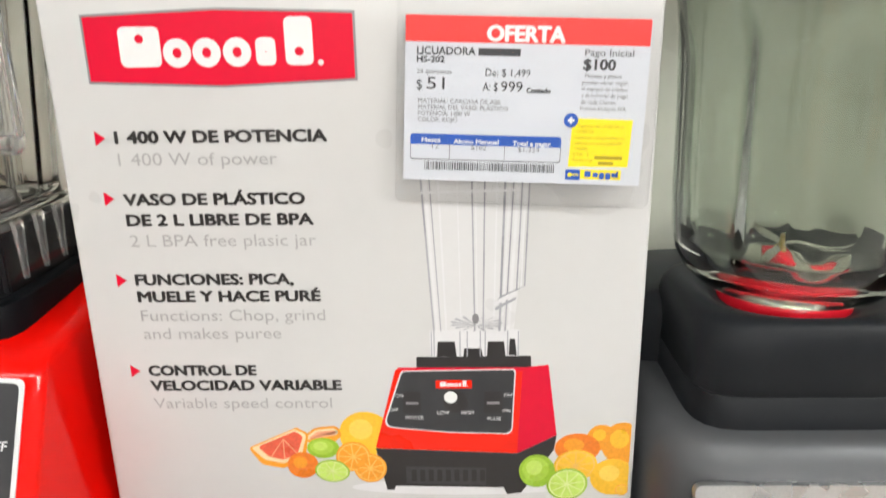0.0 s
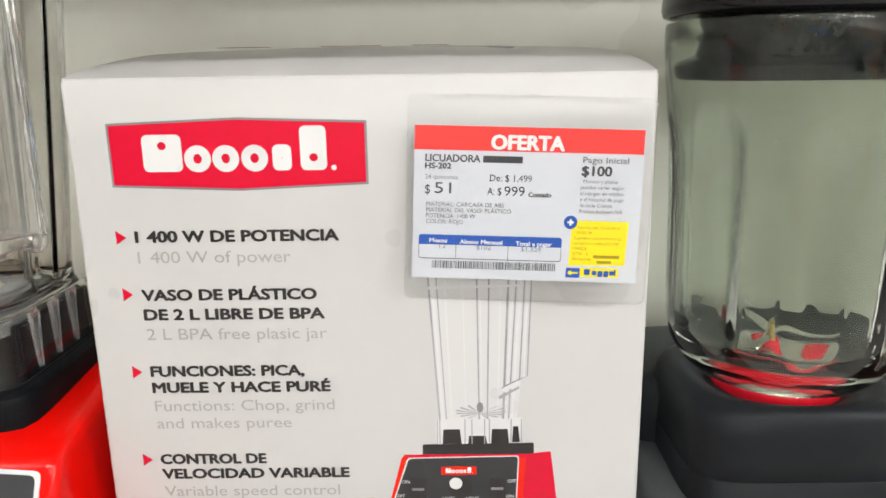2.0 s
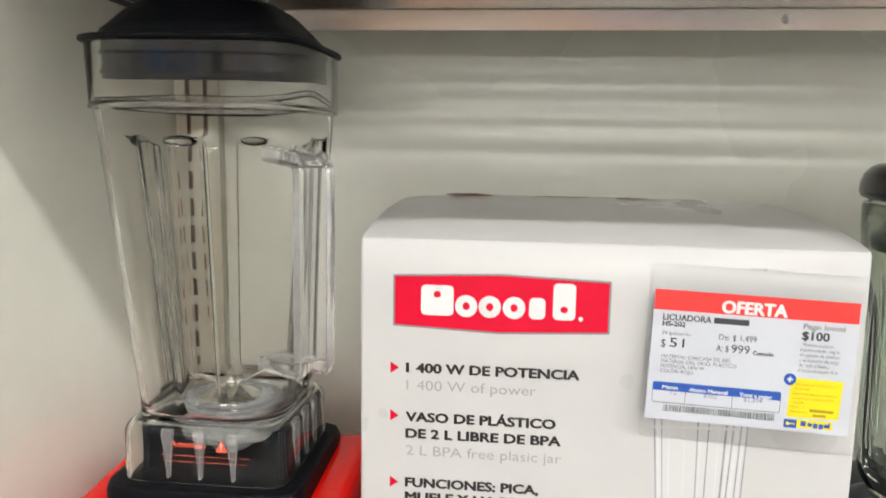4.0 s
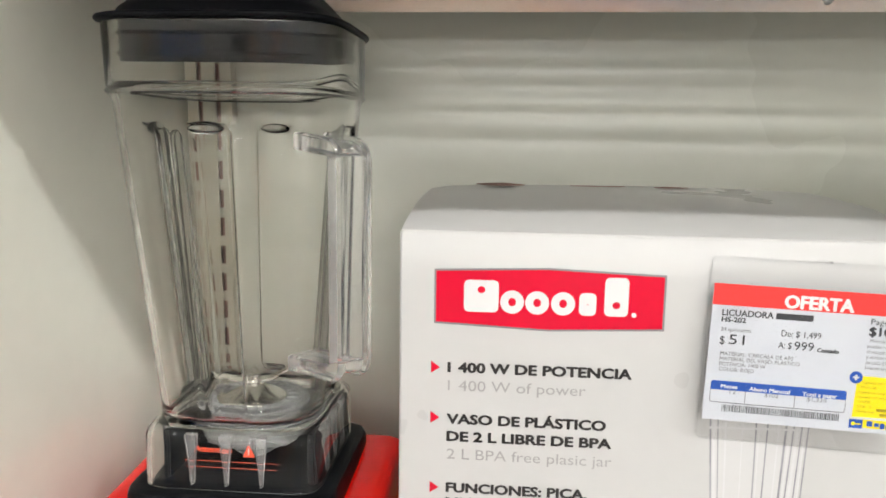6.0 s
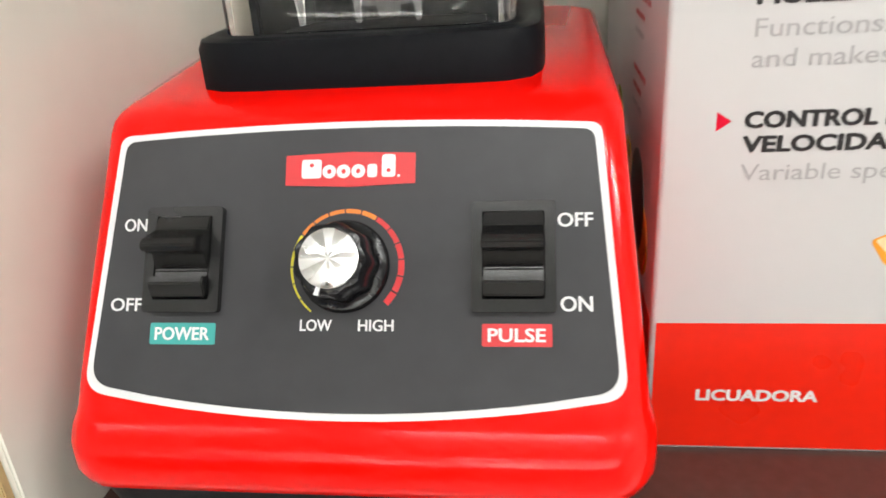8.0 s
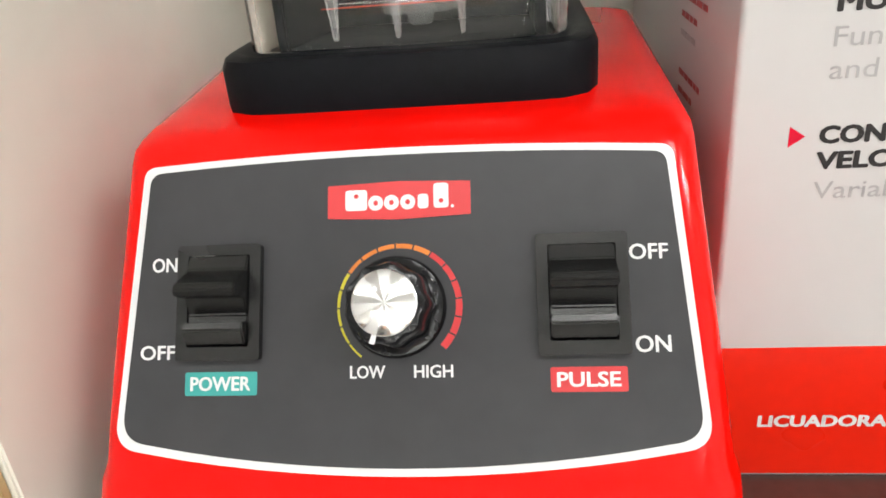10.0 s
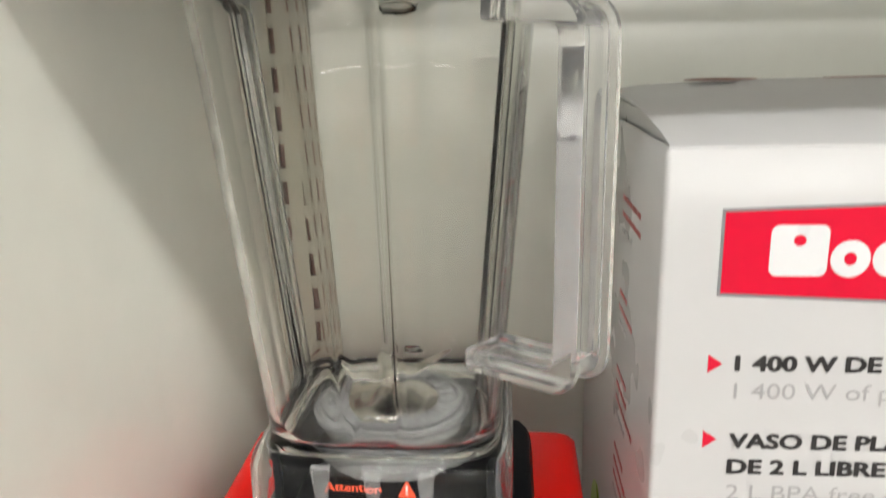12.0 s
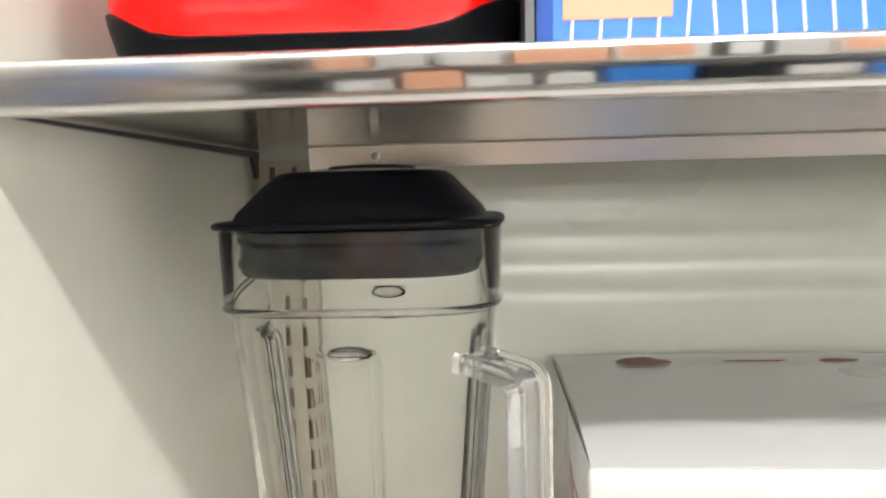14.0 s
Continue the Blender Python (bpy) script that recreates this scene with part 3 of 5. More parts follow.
slab = flat("printed_slice", fillet([(0.1070, 0.1045), (0.1160, 0.1125), (0.1290, 0.1140), (0.1310, 0.1075), (0.1240, 0.1010)], [0.001, 0.005, 0.004, 0.003, 0.004]), M_FRUIT_O, carton, 0.00010)
flat("cut_face", fillet([(0.1085, 0.1045), (0.1165, 0.1112), (0.1280, 0.1125), (0.1295, 0.1085)], [0.001, 0.005, 0.003, 0.002]), M_FRUIT_P, slab, 0.00016)
flat("segment", fillet([(0.1110, 0.1050), (0.1175, 0.1100), (0.1275, 0.1112), (0.1280, 0.1085)], [0.001, 0.004, 0.002, 0.002]), M_FRUIT_PK, slab, 0.00021)
wedge = flat("printed_wedge", fillet([(0.0783, 0.1000), (0.0850, 0.0895), (0.0975, 0.0868), (0.1098, 0.0930), (0.1125, 0.1090), (0.1060, 0.1128)], [0.002, 0.006, 0.006, 0.006, 0.003, 0.002]), M_FRUIT_O, carton, 0.00018)
flat("cut_face", fillet([(0.0800, 0.1000), (0.0870, 0.0925), (0.0975, 0.0900), (0.1075, 0.0940), (0.1115, 0.1085), (0.1050, 0.1118)], [0.001, 0.005, 0.005, 0.005, 0.003, 0.002]), M_FRUIT_P, wedge, 0.00024)
flat("segment", fillet([(0.0835, 0.1008), (0.0895, 0.0945), (0.0975, 0.0925), (0.1055, 0.0960), (0.1095, 0.1075), (0.1050, 0.1105)], [0.002, 0.004, 0.004, 0.004, 0.003, 0.002]), M_FRUIT_R, wedge, 0.00030)
for x0, z0 in ((0.0905, 0.0945), (0.0978, 0.0930), (0.1050, 0.0965)):
    flat("segment_skin", [(x0, z0), (x0 + 0.0008, z0), (0.0985, 0.1058), (0.0978, 0.1055)], M_FRUIT_PK, wedge, 0.00035)
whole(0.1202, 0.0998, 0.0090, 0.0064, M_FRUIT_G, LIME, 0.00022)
fruit(0.1368, 0.0944, 0.0098, M_FRUIT_O, carton, 0.00040, M_FRUIT_O, 0.95, 0.3)
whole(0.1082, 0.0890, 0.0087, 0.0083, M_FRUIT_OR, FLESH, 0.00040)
fruit(0.1245, 0.0853, 0.0098, M_FRUIT_G, carton, 0.00052, M_FRUIT_L, 0.72, -0.1)
fruit(0.1460, 0.0871, 0.0092, M_FRUIT_O, carton, 0.00044, M_FRUIT_O, 1.0, -0.4)
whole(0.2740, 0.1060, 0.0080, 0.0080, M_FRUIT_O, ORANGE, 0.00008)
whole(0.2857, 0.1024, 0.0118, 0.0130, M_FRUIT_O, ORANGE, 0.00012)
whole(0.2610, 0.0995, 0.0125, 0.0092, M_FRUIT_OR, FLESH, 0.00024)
fruit(0.2602, 0.0885, 0.0122, M_FRUIT_Y, carton, 0.00036, M_FRUIT_Y, 0.82, 0.2)
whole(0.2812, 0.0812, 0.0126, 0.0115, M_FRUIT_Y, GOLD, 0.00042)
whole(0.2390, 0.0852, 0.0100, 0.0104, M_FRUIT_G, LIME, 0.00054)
fruit(0.2559, 0.0768, 0.0115, M_FRUIT_G, carton, 0.00062, M_FRUIT_L, 0.88, 0.2)
fruit(0.2865, 0.0730, 0.0036, M_FRUIT_O, carton, 0.00056, M_FRUIT_Y)

pj = flat("printed_jar", [(0.1780, 0.2550), (0.1832, 0.1695), (0.2250, 0.1695), (0.2325, 0.2550)], M_JARWHITE, carton, 0.00008)
# moulded edges: an upper and a lower x, half width
for x0, x1, w, mt_ in ((0.1780, 0.1832, 0.0005, M_JARLINE), (0.1800, 0.1850, 0.0008, M_JARPALE), (0.1822, 0.1868, 0.0003, M_JARLINE), (0.1866, 0.1897, 0.0005, M_JARPALE), (0.1960, 0.1975, 0.0003, M_JARPALE), (0.2034, 0.2046, 0.0004, M_JARLINE),
                      (0.2052, 0.2060, 0.0003, M_JARPALE), (0.2098, 0.2090, 0.0004, M_JARLINE), (0.2160, 0.2145, 0.0004, M_JARPALE), (0.2200, 0.2175, 0.0006, M_JARLINE), (0.2224, 0.2190, 0.0005, M_JARPALE), (0.2242, 0.2205, 0.0004, M_JARLINE), (0.2266, 0.2223, 0.0007, M_JARPALE)):
    flat("printed_line", [(x0 - w, 0.252), (x0 + w, 0.252), (x1 + w, 0.1700), (x1 - w, 0.1700)], mt_, pj, 0.00014)
# handle: two uprights that end in a foot
for x0, x1, z1, mt_ in ((0.2285, 0.2262, 0.1925, M_JARLINE), (0.2303, 0.2285, 0.1935, M_JARPALE), (0.2320, 0.2303, 0.1950, M_JARLINE)):
    flat("printed_handle", [(x0 - 0.0004, 0.252), (x0 + 0.0004, 0.252), (x1 + 0.0004, z1), (x1 - 0.0004, z1)], mt_, pj, 0.00016)
flat("printed_line", [(0.1780, 0.2440), (0.2325, 0.2450), (0.2325, 0.2462), (0.1780, 0.2455)], M_JARPALE, pj, 0.00015)
flat("printed_handle_foot", [(0.2150, 0.1860), (0.2305, 0.1950), (0.2262, 0.1935), (0.2180, 0.1895)], M_JARLINE, pj, 0.00017)
flat("printed_handle_foot", [(0.2145, 0.1838), (0.2265, 0.1905), (0.2255, 0.1925), (0.2155, 0.1870)], M_JARPALE, pj, 0.0002)
flat("printed_handle_foot", [(0.2155, 0.1815), (0.2262, 0.1878), (0.2260, 0.1890), (0.2150, 0.1832)], M_JARLINE, pj, 0.00022)
for a in range(0, 360, 24):
    c, q = math.cos(radians(a)), math.sin(radians(a)) * 0.35
    flat("printed_blade", [(0.2050, 0.1732), (0.2050 + 0.0135 * c - 0.0006 * q, 0.1740 + 0.0125 * q), (0.2050 + 0.0135 * c + 0.0008, 0.1740 + 0.0125 * q + 0.0008)], M_JARLINE, pj, 0.00018)
flat("printed_blade", disc(0.2050, 0.1770, 0.0018, 0.0030, 12), M_BORDER, pj, 0.0002)
pf = flat("printed_jar_foot", fillet([(0.1808, 0.1705), (0.1811, 0.1545), (0.2279, 0.1545), (0.2282, 0.1708)], [0.001] * 4), M_JARPALE, carton, 0.0001)
for x0, x1, z0, z1 in ((0.1845, 0.1950, 0.1553, 0.1640), (0.2110, 0.2210, 0.1553, 0.1640), (0.2225, 0.2268, 0.1560, 0.1655), (0.1985, 0.2090, 0.1553, 0.1600)):
    flat("printed_gap", [(x0, z0), (x1, z0), (x1 - 0.001, z1), (x0 + 0.0005, z1)], M_INK, pf, 0.00016)
for x in (0.1814, 0.1828, 0.1965, 0.2003, 0.2072, 0.2098, 0.2216, 0.2272):
    flat("printed_line", [(x, 0.1553), (x + 0.0006, 0.1553), (x + 0.0006, 0.170), (x, 0.170)], M_JARLINE, pf, 0.0002)
flat("printed_collar", fillet([(0.1734, 0.1485), (0.2346, 0.1489), (0.2344, 0.1556), (0.1735, 0.1551)], [0.001] * 4), M_INK, carton, 0.00016)
pb = flat("printed_base", fillet([(0.1621, 0.1484), (0.1495, 0.0998), (0.2278, 0.0964), (0.2493, 0.1078), (0.2438, 0.1502), (0.2301, 0.1484)], [0.003, 0.001, 0, 0, 0.001, 0]), M_BAND, carton, 0.00018)
flat("printed_base_side", [(0.2301, 0.1470), (0.2278, 0.0964), (0.2493, 0.1078), (0.2438, 0.1500)], M_REDINK, pb, 0.00022)
flat("printed_base_top", [(0.1630, 0.1490), (0.2301, 0.1488), (0.2436, 0.1502), (0.2301, 0.1466), (0.1640, 0.1478)], M_REDINK, pb, 0.00024)
flat("printed_base_foot", [(0.1495, 0.0996), (0.2278, 0.0962), (0.2493, 0.1076), (0.2480, 0.0985), (0.2305, 0.0710), (0.2225, 0.0700), (0.2205, 0.0745), (0.1600, 0.0755), (0.1590, 0.0728), (0.1550, 0.0728)], M_INK, pb, 0.00024)
flat("printed_vent", [(0.1660, 0.0770), (0.2106, 0.0760), (0.2106, 0.0870), (0.1660, 0.0880)], M_DARKINK, pb, 0.00028)
for k in range(9):
    x = 0.1690 + 0.0048 * k
    flat("printed_slot", [(x, 0.0785), (x + 0.0028, 0.0785), (x + 0.0028, 0.0860), (x, 0.0860)], M_INK, pb, 0.00032)
flat("printed_panel_edge", fillet([(0.1650, 0.1472), (0.1540, 0.1130), (0.1900, 0.1095), (0.2250, 0.1085), (0.2265, 0.1480)], [0.003, 0.005, 0, 0.004, 0.002]), M_PANELEDGE, pb, 0.00028)
pp = flat("printed_panel", fillet([(0.1657, 0.1466), (0.1549, 0.1136), (0.1900, 0.1101), (0.2244, 0.1091), (0.2258, 0.1474)], [0.003, 0.005, 0, 0.004, 0.002]), M_PANEL, pb, 0.00034)
mark(0.1932, 0.1391, 0.0195, F, pb, (M_BAND, None, M_WHITEINK), 0.00038)
for x in (0.1705, 0.2145):
    flat("printed_switch", [(x - 0.0050, 0.1216), (x + 0.0048, 0.1216), (x + 0.0046, 0.1347), (x - 0.0048, 0.1347)], M_INK, pp, 0.0004)
    flat("printed_rocker", [(x - 0.0034, 0.1270), (x + 0.0034, 0.1270), (x + 0.0034, 0.1285), (x - 0.0034, 0.1285)], M_BORDER, pp, 0.00045)
flat("printed_knob", disc(0.1942, 0.1285, 0.0068, 0.0066, 20), M_INK, pp, 0.0004)
flat("printed_knob_top", disc(0.1915, 0.1312, 0.0036, 0.0036, 16), M_WHITEINK, pp, 0.00046)
for body, x, z in (("ON", 0.1615, 0.1315), ("OFF", 0.1580, 0.1228), ("POWER", 0.1668, 0.1180), ("LOW", 0.1840, 0.1210), ("HIGH", 0.1972, 0.1210), ("PULSE", 0.2115, 0.1172), ("OFF", 0.2202, 0.1315), ("ON", 0.2195, 0.1220)):
    text(body, x, z, 0, 0.0021, F, M_WHITEINK, pp, 0.00045)

# side face of the carton: worn small print as plain bars, and fruit
S = plane_frame((0, BD, 0), (0, -1, 0), (0, 0, 1))
rnd = random.Random(5)
for z, n in ((0.318, 3), (0.272, 3), (0.232, 4), (0.190, 4), (0.150, 3)):
    for k in range(n):
        x = 0.150
        for _ in range(rnd.choice((3, 4, 5))):
            w = rnd.uniform(0.004, 0.011)
            plate("print_bar", [(x, z - 0.0078 * k), (x + w, z - 0.0078 * k), (x + w, z + 0.0024 - 0.0078 * k), (x, z + 0.0024 - 0.0078 * k)], S, 0.00002, 0.0002,
                  M_DARKRED if k < n - 1 else M_GREYINK, carton, "dark red small print")
            x += w + 0.0018
plate("red_band", [(0.0025, 0.002), (BD - 0.0025, 0.002), (BD - 0.0025, 0.064), (0.0025, 0.064)], S, 0.00005, 0.0002, M_BAND, carton, "red printed base band")
for cx, cy, r, mt_ in ((0.09, 0.10, 0.028, M_FRUIT_G), (0.14, 0.092, 0.022, M_FRUIT_Y), (0.18, 0.095, 0.024, M_INK), (0.205, 0.085, 0.015, M_FRUIT_O)):
    plate("printed_fruit", disc(cx, cy, r), S, 0.00003, 0.0002 + r * 0.003, mt_, carton)

# ---- the price tag ----
tag = thing("price_tag", "white paper price card in a clear plastic sleeve", "price tag", at=(0.225, -0.008, 0.29))
T = plane_frame((0.1736, -0.0055, 0.3293), (0.1109, -0.0025, -0.0040), (0.0032, 0.0050, 0.0754))
CW, CH = 0.1120, 0.0757
sleeve = rrect(-0.0035, CW + 0.0045, -CH - 0.0105, 0.0150, 0.004)
plate("sleeve", sleeve, T, 0.0008, 0.0011, M_SLEEVE, tag, "clear plastic sleeve with welded edges")
plate("sleeve_weld", sleeve, T, 0.0011, 0.0017, M_SLEEVE, tag, hole=rrect(-0.0025, CW + 0.0035, -CH - 0.0095, 0.0140, 0.003))
plate("sleeve_back", sleeve, T, -0.0012, -0.0009, M_SLEEVE, tag)
plate("sticky_tab", rrect(CW / 2 - 0.004, CW / 2 + 0.004, 0.0145, 0.0145 + 0.001, 0.0003), T, -0.0050, 0.0, M_SLEEVE, tag, "clear tape tab")
card = plate("card", [(0, 0), (0, -CH), (CW, -CH), (CW, 0)], T, -0.0004, 0.0, M_PAPER, tag, "white paper card")


def onto(name, pts, mat, z=0.0001, parent=card):
    return plate(name, pts, T, 0.00001, z, mat, parent)


def rect(x0, x1, y0, y1):
    return [(x0, y0), (x1, y0), (x1, y1), (x0, y1)]


head = onto("red_header", rect(0.0, CW - 0.0005, -0.0118, 0.0), M_TAGRED)
U = CW / 870.0


def tx(body, px, py, w, h, mat=M_TAGTEXT, bold=0.0, z=0.0002):
    """Writing on the card, in 870ths of its width from its upper left corner."""
    return text(body, px * U, -py * U, w * U, h * U, T, mat, card, z, bold=bold)


tx("OFERTA", 293, 84, 272, 55, M_WHITEINK, 0.07)
tx("LICUADORA", 43, 135, 208, 28, M_TAGTEXT, 0.03)
onto("brand_bar", rect(262 * U, 412 * U, -136 * U, -110 * U), M_TAGTEXT)
tx("HS-202", 43, 162, 98, 22, M_TAGTEXT, 0.05)
tx("24 quincenas", 43, 202, 125, 18, M_TAGGREY)
tx("$", 43, 258, 20, 36)
tx("51", 80, 256, 64, 44)
tx("De: $ 1,499", 290, 206, 160, 27)
tx("A: $", 282, 258, 54, 30)
tx("999", 347, 260, 78, 38)
tx("Contado", 440, 262, 86, 18, M_TAGTEXT, 0.05)
for k, (body, w) in enumerate((("MATERIAL: CARCASA DE ABS", 298), ("MATERIAL DEL VASO: PLÁSTICO", 326), ("POTENCIA: 1400 W", 190), ("COLOR: ROJO", 144))):
    tx(body, 50, 306 + 22.5 * k, w, 17, M_TAGGREY)
tx("Pago Inicial", 640, 128, 172, 24)
tx("$100", 638, 176, 112, 38, M_TAGTEXT, 0.05)
for k, (body, w) in enumerate((("Montos y plazos", 130), ("pueden variar según", 164), ("el margen de crédito", 164), ("y el historial de pago", 166), ("de cada Cliente.", 126), ("Precios Incluyen IVA", 164))):
    tx(body, 645 if k == 0 else 636, 204 + 23 * k, w, 15, M_TAGGREY)
onto("table_box", rrect(24 * U, 576 * U, -512 * U, -418 * U, 12 * U), M_TAGTEXT)
onto("table_field", rrect(26 * U, 574 * U, -509 * U, -430 * U, 10 * U), M_PAPER, 0.00016)
onto("blue_header", fillet([(24 * U, -456 * U), (576 * U, -456 * U), (576 * U, -417 * U), (24 * U, -417 * U)], [0, 0, 12 * U, 12 * U]), M_TAGBLUE, 0.0002)
for px in (168, 370):
    onto("table_line", rect(px * U, (px + 2) * U, -510 * U, -456 * U), M_TAGTEXT, 0.00022)
tx("Meses", 66, 447, 68, 17, M_WHITEINK, 0.05, 0.0003)
tx("Abono Mensual", 184, 450, 164, 17, M_WHITEINK, 0.05, 0.0003)
tx("Total a pagar", 400, 452, 138, 17, M_WHITEINK, 0.05, 0.0003)
tx("12", 104, 470, 26, 18, M_TAGGREY, 0, 0.00032)
tx("$102", 248, 472, 56, 18, M_TAGGREY, 0, 0.00032)
tx("$1,324", 420, 474, 78, 18, M_TAGGREY, 0, 0.00032)
rnd = random.Random(3)
px = 78
while px < 556:
    w = rnd.choice((2.0, 2.0, 3.5, 5.0))
    onto("barcode_line", rect(px * U, (px + w) * U, -549 * U, -519 * U), M_TAGTEXT)
    px += w + rnd.choice((2.4, 3.0, 4.2))
onto("yellow_field", [(612 * U, -348 * U), (606 * U, -524 * U), (822 * U, -520 * U), (828 * U, -350 * U)], M_TAGYELLOW, 0.00012)
for k, (body, w) in enumerate((("Vigencia del 17-02-24 al", 165), ("19-03-24", 60), ("Sugerimos complementar tu", 180), ("compra con un(a) JGO DE", 172), ("VASOS", 50), ("STK  1", 54), ("Fecha imp", 70))):
    tx(body, 630 if k < 2 else 622, 380 + 20.5 * k, w, 12, M_OLIVE, 0, 0.0002)
onto("code_bar", rect(700 * U, 800 * U, -494 * U, -482 * U), M_OLIVE, 0.00018)
onto("date_bar", rect(715 * U, 770 * U, -514 * U, -503 * U), M_OLIVE, 0.00018)
plus = onto("blue_dot", disc(606 * U, -356 * U, 26 * U), M_TAGBLUE, 0.0002)
onto("plus_bar", rect(594 * U, 618 * U, -360 * U, -352 * U), M_WHITEINK, 0.0003, plus)
onto("plus_bar", rect(602 * U, 610 * U, -368 * U, -344 * U), M_WHITEINK, 0.00031, plus)
onto("shop_mark_yellow", rect(650 * U, 800 * U, -568 * U, -532 * U), M_TAGYELLOW, 0.00014)
shop = onto("shop_mark_blue", rect(598 * U, 652 * U, -572 * U, -534 * U), M_TAGBLUE, 0.00016)
onto("shop_mark_key", rect(610 * U, 645 * U, -556 * U, -550 * U), M_TAGYELLOW, 0.00024, shop)
onto("shop_mark_key", disc(614 * U, -553 * U, 8 * U, n=14), M_TAGYELLOW, 0.00026, shop)
for k, w in enumerate((26, 22, 22, 22, 20, 6)):
    x0 = 668 + (0, 30, 53, 76, 98, 117)[k]
    onto("shop_mark_shape", rrect(x0 * U, (x0 + w - 3) * U, (-560 if k not in (2, 3) else -567) * U, (-537 if k in (0, 5) else -543) * U, 5 * U, 3), M_TAGBLUE, 0.00026)

# ---- the red jug blender ----
CX, JX, JY = -0.1087, -0.1092, 0.0655
PD = Vector((0, 0.56, 0.8285))
PANEL = plane_frame((CX, -0.0338, 0.142), (1, 0, 0), PD)


def squircle(h, n, a):
    return h / (abs(math.cos(a)) ** n + abs(math.sin(a)) ** n) ** (1 / n)


base = thing("blender", "glossy red blender base with grey control panel and black foot", "blender", at=(CX, 0.04, 0))
rows = [(0.050, 0.0985, -0.0880, 0.150, 0.020), (0.0515, 0.1005, -0.0900, 0.152, 0.020), (0.056, 0.1015, -0.0912, 0.153, 0.020), (0.064, 0.1015, -0.0895, 0.152, 0.019), (0.0685, 0.1010, -0.0862, 0.151, 0.018),
        (0.0715, 0.1000, -0.0822, 0.150, 0.016), (0.074, 0.0992, -0.0800, 0.149, 0.014), (0.082, 0.0985, -0.0744, 0.148, 0.012), (0.110, 0.0965, -0.0555, 0.144, 0.010), (0.140, 0.0942, -0.0352, 0.139, 0.009),
        (0.156, 0.0930, -0.0244, 0.136, 0.008), (0.1592, 0.0924, -0.0216, 0.135, 0.008), (0.1612, 0.0912, -0.0186, 0.134, 0.009), (0.1628, 0.0890, -0.0140, 0.132, 0.011), (0.1640, 0.0840, -0.0080, 0.128, 0.012)]
# the top rises gently towards the back
rings = [[(x, y, z + (0.072 * (y + 0.02) if z > 0.158 else 0.05 * (y + 0.02) if z > 0.15 else 0.0)) for x, y in rrect(CX - h, CX + h, y0, y1, r, 7)] for z, h, y0, y1, r in rows]
loft("body", rings, M_RED, base, "glossy red plastic housing", angle=50)
rows = [(0.006, 0.086, -0.075, 0.138, 0.02), (0.008, 0.088, -0.077, 0.140, 0.02), (0.030, 0.0935, -0.0828, 0.145, 0.02), (0.0508, 0.0980, -0.0875, 0.1495, 0.02)]
rounded_stack("foot_skirt", [(z, CX - h, CX + h, y0, y1, r) for z, h, y0, y1, r in rows], M_BLACK, base, "matt black lower housing", seg=6)
for sx in (-1, 1):
    for y in (-0.05, 0.115):
        revolve("rubber_foot", [(0.009, 0.0), (0.010, 0.001), (0.010, 0.0065)], (CX + sx * 0.07, y), M_BLACK, base, n=16)
for z in (0.024, 0.031, 0.038):
    box("vent_slot", CX - 0.04, CX + 0.04, -0.0845, -0.076, z, z + 0.003, M_GLOSSBLACK, base, bevel=0)


def panel_outline(g):
    pts = []
    top = [(0.0850 - g) * s for s in [i / 8 - 1 for i in range(17)]]
    up = [(x, 0.0162 + 0.0030 * (1 - (x / 0.0850) ** 2) - g) for x in top]
    low = [((0.0915 - g) * s, -0.0740 - 0.0085 * (1 - s * s) + g) for s in [1 - i / 8 for i in range(17)]]
    pts = [(p, 0.0) for p in up] + [(p, 0.0) for p in low]
    pts[0], pts[16] = (up[0], 0.0045), (up[-1], 0.0045)
    pts[17], pts[33] = (low[0], 0.0), (low[-1], 0.0)
    co, rad = [], []
    for i, (p, r) in enumerate(pts):
        if i in (18, 32, 1, 15):
            continue
        co.append(p)
        rad.append(r)
    # round the lower corners wide
    k = co.index(low[0])
    rad[k] = 0.0085
    k = co.index(low[-1])
    rad[k] = 0.0085
    return fillet(co, rad, 8)


edge = plate("panel_border", panel_outline(0.0), PANEL, -0.001, 0.0007, M_PANELEDGE, base, "white printed panel border")
panel = plate("panel", panel_outline(0.0024), PANEL, 0.0, 0.0010, M_PANEL, base, "matt grey control panel")
Z = 0.0011
mark(0.0, 0.0020, 0.0455, PANEL, panel, (M_PULSERED, None, M_WHITEINK), 0.00115)
for body, x, y, w, h in (("ON", -0.0808, -0.0186, 0.0082, 0.0046), ("OFF", -0.0837, -0.0466, 0.0114, 0.0046), ("OFF", 0.0702, -0.0190, 0.0112, 0.0048), ("ON", 0.0708, -0.0466, 0.0100, 0.0050),
                         ("LOW", -0.0154, -0.0532, 0.0108, 0.0039), ("HIGH", 0.0045, -0.0532, 0.0118, 0.0039)):
    text(body, x, y, w, h, PANEL, M_WHITEINK, panel, Z + 0.0001, bold=0.03)
for x0, x1, body, mt_ in ((-0.0686, -0.0451, "POWER", M_TEAL), (0.0455, 0.0680, "PULSE", M_PULSERED)):
    lb = plate("switch_label", rrect(x0, x1, -0.0580, -0.0507, 0.0006, 3), PANEL, 0.0009, Z + 0.0001, mt_, panel, "small coloured label field")
    text(body, x0 + 0.0020, -0.0564, x1 - x0 - 0.0042, 0.0044, PANEL, M_WHITEINK, lb, Z + 0.0003, bold=0.04)
